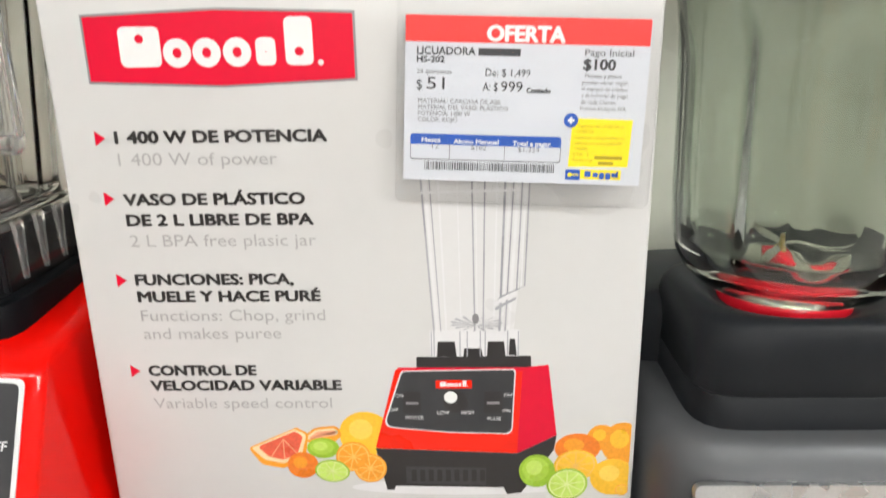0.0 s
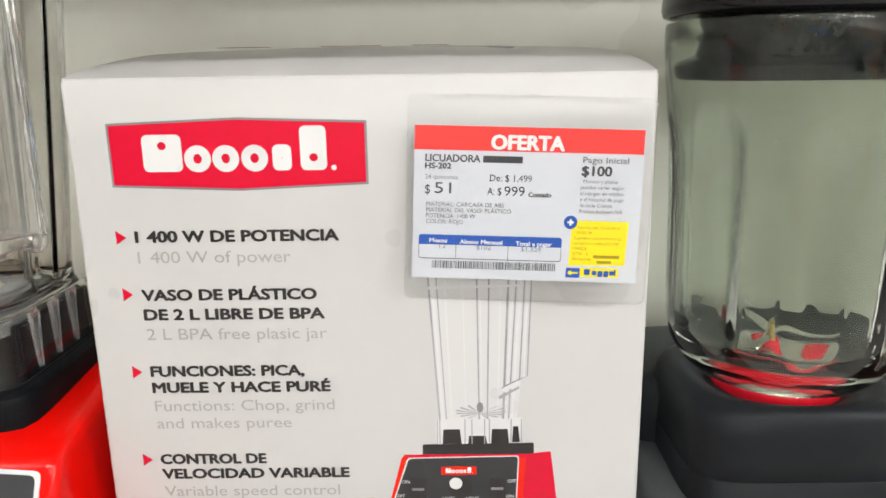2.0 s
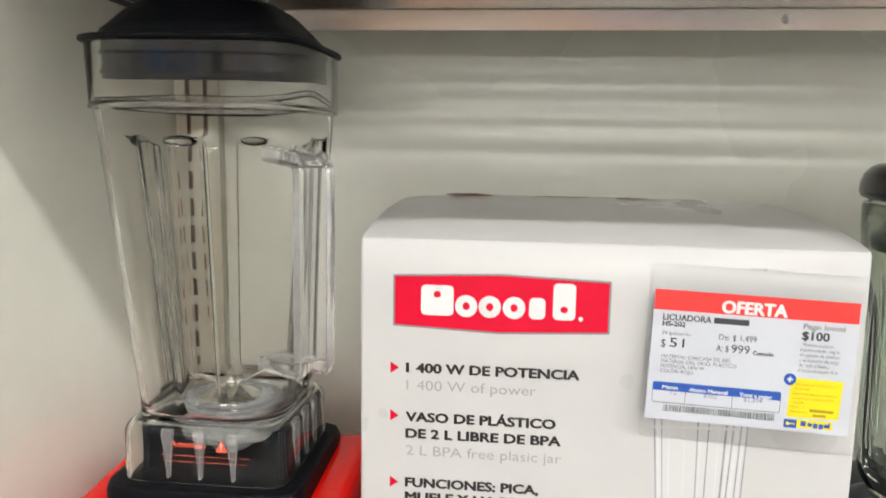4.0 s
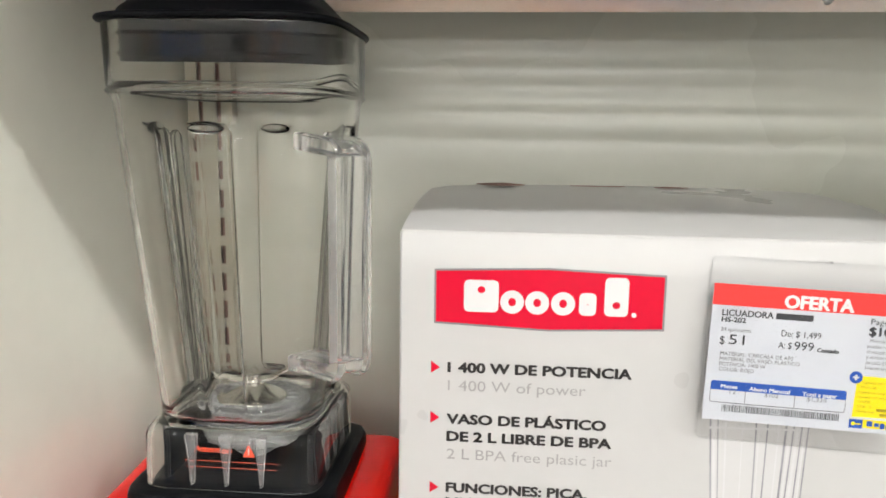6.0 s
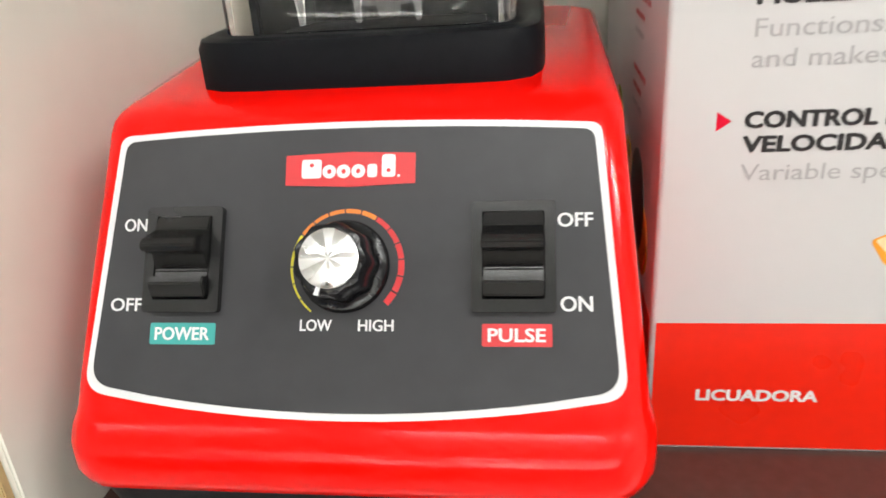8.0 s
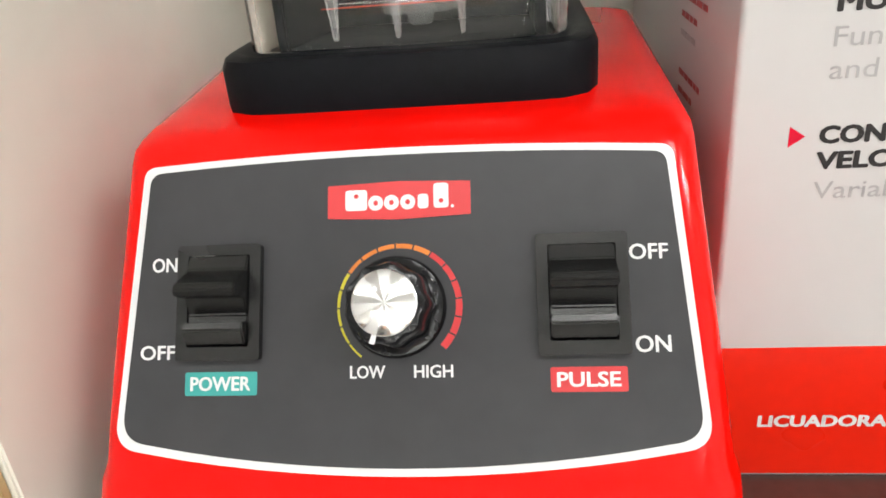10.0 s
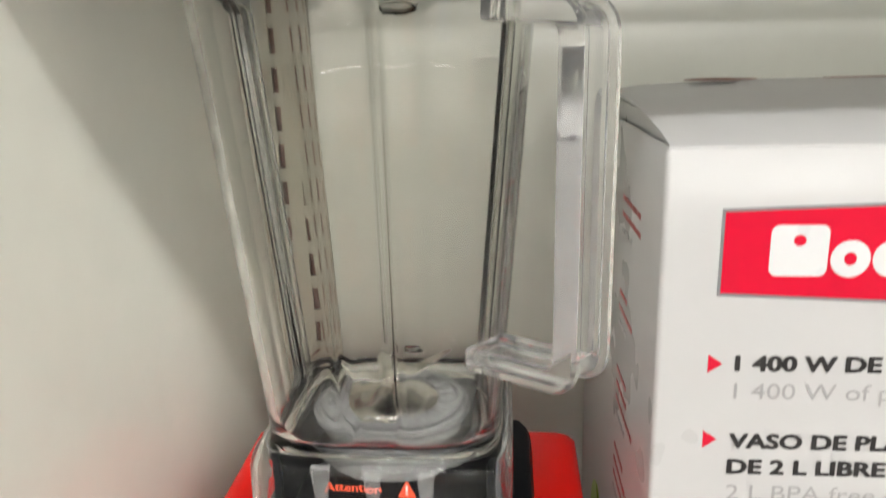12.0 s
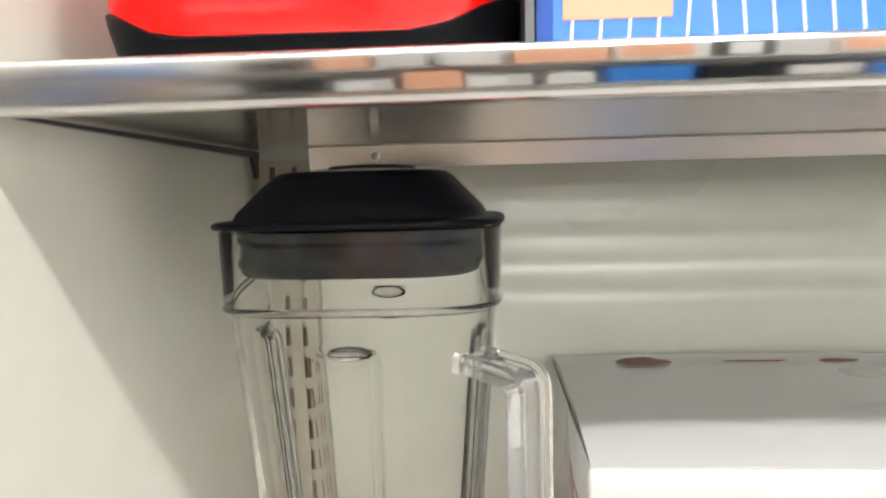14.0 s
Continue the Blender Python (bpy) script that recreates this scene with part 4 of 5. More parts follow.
# dial scale
for k in range(16):
    a0 = radians(232 - 17.4 * k)
    a1 = a0 - radians(15.8 if k < 15 else 14)
    r0 = 0.0196
    w = 0.00055 + 0.0017 * (k / 15)
    pts = [(r0 * math.cos(a0 + (a1 - a0) * i / 4), -0.0315 + r0 * math.sin(a0 + (a1 - a0) * i / 4)) for i in range(5)]
    pts += [((r0 - w) * math.cos(a1 + (a0 - a1) * i / 4), -0.0315 + (r0 - w) * math.sin(a1 + (a0 - a1) * i / 4)) for i in range(5)]
    plate("scale_mark", pts, PANEL, 0.0009, Z + 0.0001, M_YELLOW if k < 5 else M_ORANGE if k < 10 else M_PULSERED, panel)
# knob
KN = PANEL @ Matrix.Translation((-0.0010, -0.0316, 0.001))


def placed(ob, m):
    """Moves a part that was built about the origin to the pose m."""
    ob.data.transform(m)
    return ob


knob = placed(revolve("knob", [(0.0155, 0.0), (0.0158, 0.0006), (0.0150, 0.0026), (0.0132, 0.0030), (0.0129, 0.0032), (0.0124, 0.0165), (0.0116, 0.0183), (0.0098, 0.0187)], (0, 0), M_GLOSSBLACK, base, "black fluted knob with silver cap",
              n=72, shape=lambda a, z, r: r if z < 0.003 else r - 0.0009 * (0.5 - 0.5 * math.cos(9 * a)) * (1 if r > 0.011 else 0)), KN)
cap = revolve("knob_cap", [(0.0096, 0.0185), (0.0096, 0.0191), (0.0092, 0.0194)], (0, 0), M_SPUN, knob, "spun aluminium cap", n=40)
cap.matrix_basis = cap.matrix_basis @ KN
plate("knob_pointer", rect(-0.0007, 0.0007, -0.0122, -0.0092), KN, 0.0180, 0.0189, M_WHITEINK, knob, "white pointer line").data.transform(KN @ Matrix.Rotation(radians(-18), 4, "Z") @ KN.inverted())
# rocker switches
for x in (-0.0572, 0.0558):
    y = -0.0290
    sw = plate("switch", rrect(x - 0.0136, x + 0.0136, y - 0.0182, y + 0.0182, 0.0012, 3), PANEL, 0.0005, 0.0042, M_SWITCH, base, "black rocker switch", hole=rrect(x - 0.0101, x + 0.0101, y - 0.0140, y + 0.0148, 0.0006, 3))
    plate("switch_well", rect(x - 0.0101, x + 0.0101, y - 0.0140, y + 0.0148), PANEL, 0.0008, 0.0013, M_GLOSSBLACK, sw)
    side = [(0.0146, 0.0013), (0.0146, 0.0046), (0.0100, 0.0060), (0.0050, 0.0150), (0.0030, 0.0158), (0.0012, 0.0150), (0.0010, 0.0070), (-0.0040, 0.0040), (-0.0062, 0.0042), (-0.0066, 0.0085), (-0.0090, 0.0090), (-0.0130, 0.0060), (-0.0138, 0.0013)]
    verts = [PANEL @ Vector((x + s * 0.0097, y + v, d)) for s in (-1, 1) for v, d in side]
    n = len(side)
    faces = [tuple(range(n)), tuple(range(2 * n - 1, n - 1, -1))] + [(k, (k + 1) % n, n + (k + 1) % n, n + k) for k in range(n)]
    bm = bmesh.new()
    vs = [bm.verts.new(v) for v in verts]
    for f in faces:
        bm.faces.new([vs[i] for i in f])
    bmesh.ops.recalc_face_normals(bm, faces=bm.faces)
    bmesh.ops.bevel(bm, geom=[e for e in bm.edges if e.calc_face_angle(0) > 0.5], offset=0.0005, segments=2, affect="EDGES")
    part("rocker", bm, M_SWITCH, sw, "black paddle rocker")
# collar on which the jug stands
def sq_ring(h, n, z, cx=JX, cy=JY, seg=64):
    return [(cx + squircle(h, n, a) * math.cos(a), cy + squircle(h, n, a) * math.sin(a), z) for a in (2 * math.pi * k / seg for k in range(seg))]


collar = loft("collar", [sq_ring(0.0655, 9, 0.1630), sq_ring(0.0674, 9, 0.1645), sq_ring(0.0674, 9, 0.1798), sq_ring(0.0660, 9, 0.1832), sq_ring(0.0630, 9, 0.1842), sq_ring(0.0602, 9, 0.1835), sq_ring(0.0530, 9, 0.1832), sq_ring(0.0300, 4, 0.1830)],
              M_BLACK, base, "black rubber collar")

for x0, x1, y0, y1 in ((-0.0505, 0.0505, 0.0440, 0.0500), (-0.0505, -0.0460, -0.0360, 0.0440), (0.0460, 0.0505, -0.0360, 0.0440)):
    box("well_wall", JX + x0, JX + x1, JY + y0, JY + y1, 0.1828, 0.2155, M_BLACK, collar, "black wall of the drive well", 0.001)

# the jug
jug = thing("blender_jug", "clear plastic square blender jug with handle and steel blades", "blender jug", at=(JX, JY, 0.185))


JS = 1.045


def jug_ring(h, n, z, flute=0.0, seg=208):
    out = []
    for k in range(seg):
        a = 2 * math.pi * k / seg
        r = squircle(h, n, a)
        x, y = r * math.cos(a), r * math.sin(a)
        if flute:
            for ux, uy in ((1, 0), (-1, 0), (0, 1), (0, -1)):
                f, s = x * ux + y * uy, abs(-x * uy + y * ux)
                if f > 0.5 * h:
                    q = max(0.0, min(1.0, (0.27 * h - s) / (0.14 * h)))
                    d = flute * q * q * (3 - 2 * q)
                    x, y = x - ux * d, y - uy * d
        out.append((JX + x * JS - 0.0015 * max(0.0, z - 0.23) / 0.2, JY + y * JS, z))
    return out


def jug_half(z):
    return 0.0500 + (z - 0.236) / (0.4285 - 0.236) * 0.0166


rings = [jug_ring(0.0548, 9, 0.1842), jug_ring(0.0550, 9, 0.1850), jug_ring(0.0547, 9, 0.2165), jug_ring(0.0542, 8, 0.2198), jug_ring(0.0530, 7, 0.2216), jug_ring(0.0508, 5.5, 0.2228), jug_ring(0.0498, 5, 0.2245), jug_ring(0.0498, 4.7, 0.2300)]
zz = [0.236 + 0.008 * i for i in range(20)] + [0.392, 0.397, 0.401, 0.404, 0.407, 0.409, 0.411, 0.413, 0.418, 0.4245]
flute = lambda z: 0.0080 * max(0.0, min(1.0, (0.4105 - z) / 0.0045)) ** 0.7
bow = lambda z: 4.6 - 0.6 * (z - 0.236) / 0.19
rings += [jug_ring(jug_half(z), bow(z), z, flute(z)) for z in zz]
rings += [jug_ring(0.0672, 4, 0.4272), jug_ring(0.0682, 4, 0.4290), jug_ring(0.0688, 4, 0.4330), jug_ring(0.0696, 4, 0.4674), jug_ring(0.0678, 4, 0.4680), jug_ring(0.0671, 4, 0.4672), jug_ring(0.0665, 4, 0.4312), jug_ring(0.0644, 4, 0.4278)]
rings += [jug_ring(jug_half(z) - 0.0030, bow(z), z, flute(z)) for z in reversed(zz)]
rings += [jug_ring(0.0466, 4.6, 0.2290), jug_ring(0.0450, 4, 0.2252), jug_ring(0.0420, 3, 0.2238), jug_ring(0.0300, 2, 0.2234), jug_ring(0.0298, 2, 0.2206), jug_ring(0.0420, 3, 0.2206), jug_ring(0.0500, 7, 0.2200), jug_ring(0.0518, 8, 0.2180), jug_ring(0.0524, 9, 0.2140), jug_ring(0.0526, 9, 0.1850), jug_ring(0.0528, 9, 0.1842)]
n = len(rings[0])
mesh("jug_body", [p for r in rings for p in r], grid_faces(len(rings), n, True), M_CLEAR, jug, "clear moulded plastic body", smooth=True, angle=50)
# clear ring added to draw the dark refraction line at the rim step
bead = [jug_ring(h, 4, z) for h, z in ((0.0676, 0.4272), (0.0690, 0.4280), (0.0695, 0.4293), (0.0690, 0.4306), (0.0684, 0.4314))]
mesh("rim_refraction_ring", [p for r in bead for p in r], grid_faces(len(bead), n, True), M_BEAD, jug, "added clear ring that draws the refraction line under the rim", smooth=True, angle=60)
# lens-shaped scoops where the flutes end
for ux, uy, off in ((0, -1, -0.002), (-1, 0, 0.0), (0, 1, 0.0), (1, 0, 0.0)):
    d = jug_half(0.4095) * JS - 0.0052
    m = plane_frame((JX + ux * d - uy * off - 0.0014, JY + uy * d, 0.4085), (-uy, ux, 0), (0, 0, 1))
    scoop = revolve("flute_scoop", [(0.0008, -0.0032), (0.0060, -0.0026), (0.0100, -0.0012), (0.0112, 0.0), (0.0100, 0.0012), (0.0060, 0.0026), (0.0008, 0.0032)], (0, 0), M_BEAD, jug, "glinting moulded scoop", n=32)
    scoop.data.transform(m @ Matrix.Diagonal((1, 0.34, 1, 1)))
# tapered clips inside the skirt
for dx in (-0.0235, -0.0015, 0.0210):
    y0 = JY - 0.0523 * JS
    q = [(-0.0040, 0.2190), (0.0040, 0.2190), (0.0027, 0.2080), (0.0012, 0.1935), (0.0007, 0.1868), (-0.0007, 0.1868), (-0.0012, 0.1935), (-0.0027, 0.2080)]
    m = plane_frame((JX + dx, y0 + 0.0004, 0), (1, 0, 0), (0, 0, 1))
    plate("skirt_rib", q, m, -0.0035, 0.0, M_RIB, jug, "tapered frosted rib")
for dy in (-0.022, 0.0, 0.022):
    for sx in (-1, 1):
        m = plane_frame((JX + sx * 0.0520 * JS, JY + dy, 0), (0, sx, 0), (0, 0, 1))
        plate("skirt_rib", q, m, -0.0035, -0.0002, M_RIB, jug, "tapered frosted rib")
# blade set
hub = revolve("retainer", [(0.0380, 0.2208), (0.0385, 0.2246), (0.0372, 0.2258), (0.0350, 0.2258), (0.0340, 0.2272), (0.0318, 0.2276), (0.0310, 0.2268), (0.0205, 0.2265), (0.0180, 0.2265)], (JX, JY), M_RIB, jug, "pale ribbed retainer ring", n=48)
for k in range(20):
    a = 2 * math.pi * k / 20
    mr = Matrix.Translation((JX, JY, 0)) @ Matrix.Rotation(a, 4, "Z")
    o = box("retainer_rib", 0.0232, 0.0305, -0.0013, 0.0013, 0.2265, 0.2280, M_MILKY, hub, bevel=0.0003)
    o.data.transform(mr)
revolve("drive_socket", [(0.0042, 0.1862), (0.0050, 0.1870), (0.0055, 0.1900), (0.0150, 0.1908), (0.0172, 0.1985), (0.0250, 0.1998), (0.0330, 0.2020), (0.0345, 0.2060), (0.0350, 0.2200)], (JX, JY), M_MILKY, hub, "pale drive socket under the jug", n=40)
blades = revolve("blade_hub", [(0.0225, 0.2264), (0.0218, 0.2276), (0.0170, 0.2296), (0.0090, 0.2332), (0.0062, 0.2344), (0.0060, 0.2380), (0.0052, 0.2390), (0.0040, 0.2392), (0.0040, 0.2420), (0.0030, 0.2430)], (JX, JY), M_STEEL, jug, "polished steel blade hub with nut", n=40)
for k, (length, tilt, z) in enumerate(((0.030, 24, 0.2380), (0.031, 4, 0.2365), (0.030, 22, 0.2380), (0.031, -8, 0.2365))):
    a = radians(20 + 90 * k)
    mr = Matrix.Translation((JX, JY, z)) @ Matrix.Rotation(a, 4, "Z")
    pts, n_ = [], 8
    for i in range(n_ + 1):
        s = i / n_
        d = 0.004 + (length - 0.004) * s
        up_ = math.tan(radians(tilt)) * max(0.0, d - 0.010)
        w = 0.0055 * (1 - s ** 2.2) + 0.0004
        pts.append((d, w * 0.9, up_))
        pts.append((d, -w * 0.7, up_))
    verts = [mr @ Vector((x, y, zz_ + o)) for o in (0, 0.0012) for x, y, zz_ in pts]
    m2 = len(pts)
    faces = []
    for i in range(n_):
        b_ = 2 * i
        faces += [(b_, b_ + 1, b_ + 3, b_ + 2), (m2 + b_, m2 + b_ + 1, m2 + b_ + 3, m2 + b_ + 2), (b_, b_ + 2, m2 + b_ + 2, m2 + b_), (b_ + 1, b_ + 3, m2 + b_ + 3, m2 + b_ + 1)]
    faces += [(0, 1, m2 + 1, m2), (m2 - 2, m2 - 1, 2 * m2 - 1, 2 * m2 - 2)]
    mesh("blade", verts, faces, M_STEEL, blades, "bent steel blade", smooth=True)
# caution notice behind the skirt
N = plane_frame((JX, JY - 0.0480 * JS, 0.0), (1, 0, 0), (0, 0, 1))
notice = plate("caution_sign", fillet([(0.0085, 0.2050), (0.0165, 0.2050), (0.0125, 0.2130)], [0.0006] * 3), N, 0.0, 0.0004, M_SIGNRED, jug, "orange-red warning triangle")
plate("sign_stroke", rect(0.0121, 0.0129, 0.2080, 0.2108), N, 0.0004, 0.0006, M_WHITEINK, notice)
plate("sign_stroke", rect(0.0121, 0.0129, 0.2064, 0.2072), N, 0.0004, 0.0006, M_WHITEINK, notice)
text("Attention", -0.0225, 0.2072, 0.0240, 0.0040, N, M_SIGNRED, jug, 0.0002, bold=0.03)
for k, (x0, x1) in enumerate(((-0.030, 0.032), (-0.028, 0.030))):
    plate("print_bar", rect(x0, x1, 0.2012 - 0.0040 * k, 0.20145 - 0.0040 * k), N, 0.0, 0.0002, M_SIGNRED, jug, "thin line of red small print")
# handle
HD = Vector((0.76, -0.65, 0)).normalized()
HS = Vector((0.65, 0.76, 0)).normalized()


def h3(s, z):
    return (JX + HD.x * s, JY + HD.y * s, z)


path = bent([(0.070, 0.4020), (0.1080, 0.3985), (0.1075, 0.2700), (0.0600, 0.2665)], [0, 0.009, 0.008, 0], 8)
prof = [(0.0105, -0.0052), (0.0122, -0.0040), (0.0122, 0.0040), (0.0105, 0.0052), (0.0082, 0.0052), (0.0070, 0.0030), (0.0030, 0.0022), (-0.0030, 0.0022), (-0.0070, 0.0030), (-0.0082, 0.0052), (-0.0105, 0.0052), (-0.0122, 0.0040), (-0.0122, -0.0040), (-0.0105, -0.0052)]
tube("handle", [h3(s, z) for s, z in path], prof, HS, M_HANDLE, jug, "clear ribbed handle")
for z in [0.262 + 0.0175 * i for i in range(8)]:
    m = plane_frame((JX - jug_half(z) * JS - 0.0004, JY - 0.004, 0), (0, -1, 0), (0, 0, 1))
    plate("scale_mark", rect(-0.006, 0.006, z, z + 0.0007), m, 0.0, 0.0003, M_CLEAR, jug, "moulded measuring line")

# lid
lid = thing("jug_lid", "black rubber blender lid with a domed top on the jug", "lid", at=(JX, JY, 0.463))
DZ = 0.0055
loft("dome", [sq_ring(h * 1.065, n, z + DZ, JX - 0.002) for h, n, z in ((0.0670, 4.3, 0.4630), (0.0698, 4.3, 0.4634), (0.0703, 4.3, 0.4646), (0.0700, 4.3, 0.4660), (0.0685, 4.3, 0.4666), (0.0622, 4.6, 0.4668), (0.0608, 4.6, 0.4680), (0.0594, 4.6, 0.4712), (0.0562, 4.6, 0.4745), (0.0490, 5, 0.4825), (0.0435, 4.5, 0.4885), (0.0408, 4.5, 0.4905), (0.0370, 4, 0.4912), (0.0200, 3, 0.4915))],
     M_BLACK, lid, "black rubber dome with a thin flange", angle=60)
seal = []
for i in range(13):
    z = 0.4398 + 0.0228 * i / 12
    seal.append(sq_ring(0.0645 + 0.0014 * (i % 6 == 2), 4, z + 0.0045, JX - 0.0018))
loft("seal", seal, M_SEAL, lid, "ribbed black plug", smooth=True, angle=25)
revolve("vent_cap", [(0.0245, 0.4965), (0.0245, 0.4990), (0.0225, 0.5000), (0.0210, 0.4992), (0.0205, 0.4980), (0.0050, 0.4980)], (JX, JY), M_CLEAR, lid, "clear filler cap", n=36)

# ---- the charcoal blender beside the carton ----
GX, GY, HX = 0.383, 0.045, 0.398
gb = thing("countertop_blender", "charcoal plastic blender base with silver control strip", "blender", at=(HX, 0.07, 0))


def gring(hx, hy, n, z, cx=GX, cy=GY, seg=64):
    out = []
    for k in range(seg):
        a = 2 * math.pi * k / seg
        r = 1 / (abs(math.cos(a)) ** n + abs(math.sin(a)) ** n) ** (1 / n)
        out.append((cx + hx * r * math.cos(a), cy + hy * r * math.sin(a), z))
    return out


loft("lower_housing", [gring(hx, hy, n, z, HX, cy) for hx, hy, n, z, cy in ((0.098, 0.108, 5, 0.004, 0.07), (0.102, 0.112, 5, 0.008, 0.07), (0.103, 0.112, 5, 0.050, 0.07), (0.1025, 0.109, 5, 0.090, 0.071), (0.1015, 0.105, 4.6, 0.104, 0.073), (0.099, 0.101, 4.2, 0.113, 0.075), (0.096, 0.097, 4, 0.118, 0.077), (0.080, 0.085, 3.6, 0.121, 0.08))],
     M_CHARCOAL2, gb, "charcoal metallic lower housing", angle=60)
loft("upper_housing", [gring(h, h * 0.93, n, z) for h, n, z in ((0.0640, 5.5, 0.112), (0.0638, 5.5, 0.1370), (0.0630, 5.5, 0.1376), (0.0637, 5.5, 0.1382), (0.0622, 5.2, 0.163), (0.0612, 4.8, 0.1700), (0.0590, 4, 0.1750), (0.0550, 3, 0.1778), (0.0490, 2.3, 0.1762), (0.0420, 2, 0.1715), (0.0400, 2, 0.1700))],
     M_CHARCOAL, gb, "matt charcoal drum with a seam line", angle=55)
loft("shoulder", [gring(hx, hy, n, z, HX, cy) for hx, hy, n, z, cy in ((0.0985, 0.060, 4, 0.100, 0.115), (0.0985, 0.060, 4, 0.150, 0.115), (0.094, 0.056, 3.6, 0.160, 0.117), (0.080, 0.045, 3.4, 0.163, 0.117))], M_CHARCOAL, gb, "charcoal rear shoulder")
CS = plane_frame((HX, -0.0435, 0.072), (1, 0, 0), (0, 0.22, 1))
strip = plate("control_strip", rrect(-0.0840, 0.0840, -0.022, 0.0305, 0.004), CS, -0.004, 0.0012, M_ALU, gb, "silver control strip with printed symbols")
for k, x in enumerate((-0.058, -0.042, -0.026, -0.010, 0.006, 0.022, 0.038)):
    plate("symbol", disc(x, 0.020, 0.0028, n=16), CS, 0.0010, 0.0014, M_GREYINK, strip, hole=disc(x, 0.020, 0.0021, n=16))
    box("button", HX + x - 0.006, HX + x + 0.006, -0.0505, -0.0425, 0.058, 0.070, M_STEEL, strip, "pressed metal button", 0.0012)

gj = thing("glass_jar", "thick greenish glass blender jar with red ring on the charcoal base", "blender jar", at=(GX, GY, 0.17))
revolve("ring", [(0.0345, 0.1690), (0.0365, 0.1695), (0.0370, 0.1745), (0.0360, 0.1768), (0.030, 0.1772)], (GX, GY), M_RING, gj, "glossy red threaded ring", n=48)


def lobes(a, z, r):
    """Eight rounded ribs with arched tops inside, a pouring spout at the rim."""
    inside = z > 0.195 and r < np.interp(z, [p[1] for p in outer], [p[0] for p in outer]) - 0.0020
    d = 0.0
    if inside:
        for q in range(8):
            da = (a - radians(-102 + 45 * q) + math.pi) % (2 * math.pi) - math.pi
            top = 0.300 + 0.012 * (q % 2)
            k = 1 - (da / 0.27) ** 2 - (max(0.0, z - top) / 0.028) ** 2 - (max(0.0, 0.222 - z) / 0.024) ** 2
            d = max(d, max(0.0, k) ** 1.45)
    pour = 0.013 * max(0.0, math.cos(a - radians(222))) ** 10 * max(0.0, min(1.0, (z - 0.345) / 0.028)) ** 1.5
    return r - 0.0055 * d + pour


outer = [(0.0350, 0.1772), (0.0420, 0.1785), (0.0500, 0.1825), (0.0572, 0.1895), (0.0622, 0.1990), (0.0648, 0.2120), (0.0660, 0.2350), (0.0666, 0.26), (0.0673, 0.285), (0.0682, 0.305), (0.0692, 0.320), (0.0707, 0.335), (0.0725, 0.350), (0.0735, 0.362), (0.0740, 0.374), (0.0732, 0.377)]
inner = [(0.0708, 0.377), (0.0700, 0.366), (0.0682, 0.350), (0.0662, 0.335), (0.0645, 0.320), (0.0636, 0.305), (0.0628, 0.285), (0.0621, 0.26), (0.0614, 0.2350), (0.0600, 0.2180), (0.0568, 0.2070), (0.0500, 0.1985), (0.0420, 0.1930), (0.0330, 0.1905), (0.0290, 0.1860), (0.0290, 0.1800)]
dense = []
for (r0, z0), (r1, z1) in zip(inner, inner[1:]):
    dense += [(r0 + (r1 - r0) * i / 4, z0 + (z1 - z0) * i / 4) for i in range(4)]
inner = dense + inner[-1:]
revolve("jar_body", outer + inner, (GX, GY), M_GLASS, gj, "thick ribbed glass with a green tint", n=200, close=True, shape=lobes, angle=60)
revolve("blade_seat", [(0.0280, 0.1800), (0.0285, 0.1905), (0.0250, 0.1925), (0.0150, 0.1930)], (GX, GY), M_STEEL, gj, "steel blade seat", n=36)
revolve("gasket", [(0.0150, 0.1928), (0.0150, 0.1955), (0.0130, 0.1965)], (GX, GY), M_RING, gj, "small red gasket", n=24)
post = revolve("blade_post", [(0.0085, 0.1964), (0.0080, 0.1990), (0.0050, 0.2010), (0.0048, 0.2070), (0.0030, 0.2080)], (GX, GY), M_BRASS, gj, "brass blade post", n=20)
for k in range(4):
    a = radians(35 + 90 * k)
    mb = Matrix.Translation((GX, GY, 0.2005)) @ Matrix.Rotation(a, 4, "Z") @ Matrix.Rotation(radians(-18 if k % 2 else 12), 4, "Y")
    mesh("blade", [mb @ Vector(p) for p in ((0.004, 0.005, 0), (0.004, -0.004, 0), (0.028, -0.001, 0), (0.027, 0.003, 0), (0.004, 0.005, 0.001), (0.004, -0.004, 0.001), (0.028, -0.001, 0.001), (0.027, 0.003, 0.001))],
         [(0, 1, 2, 3), (4, 5, 6, 7), (0, 1, 5, 4), (1, 2, 6, 5), (2, 3, 7, 6), (3, 0, 4, 7)], M_STEEL, post, "steel blade")
# moulded spout and measuring scale
for k, body in enumerate(("5", "4", "3")):
    z = 0.318 - 0.0215 * k
    a = radians(-62)
    r = 0.0694 - 0.0007 * k
    m = plane_frame((GX + r * math.cos(a), GY + r * math.sin(a), z), (-math.sin(a), math.cos(a), 0), (0, 0, 1))
    text(body, 0.003, 0, 0, 0.0062, m, M_WHITEINK, gj, 0.0006)
    plate("scale_mark", rect(-0.003, 0.0015, 0.0022, 0.0030), m, 0.0002, 0.0007, M_WHITEINK, gj, "white measuring line")

gl = thing("jar_lid", "glossy black lid on the glass jar", "lid", at=(GX, GY, 0.36))


def lip(a, z, r):
    return r + 0.011 * max(0.0, math.cos(a - radians(222))) ** 8


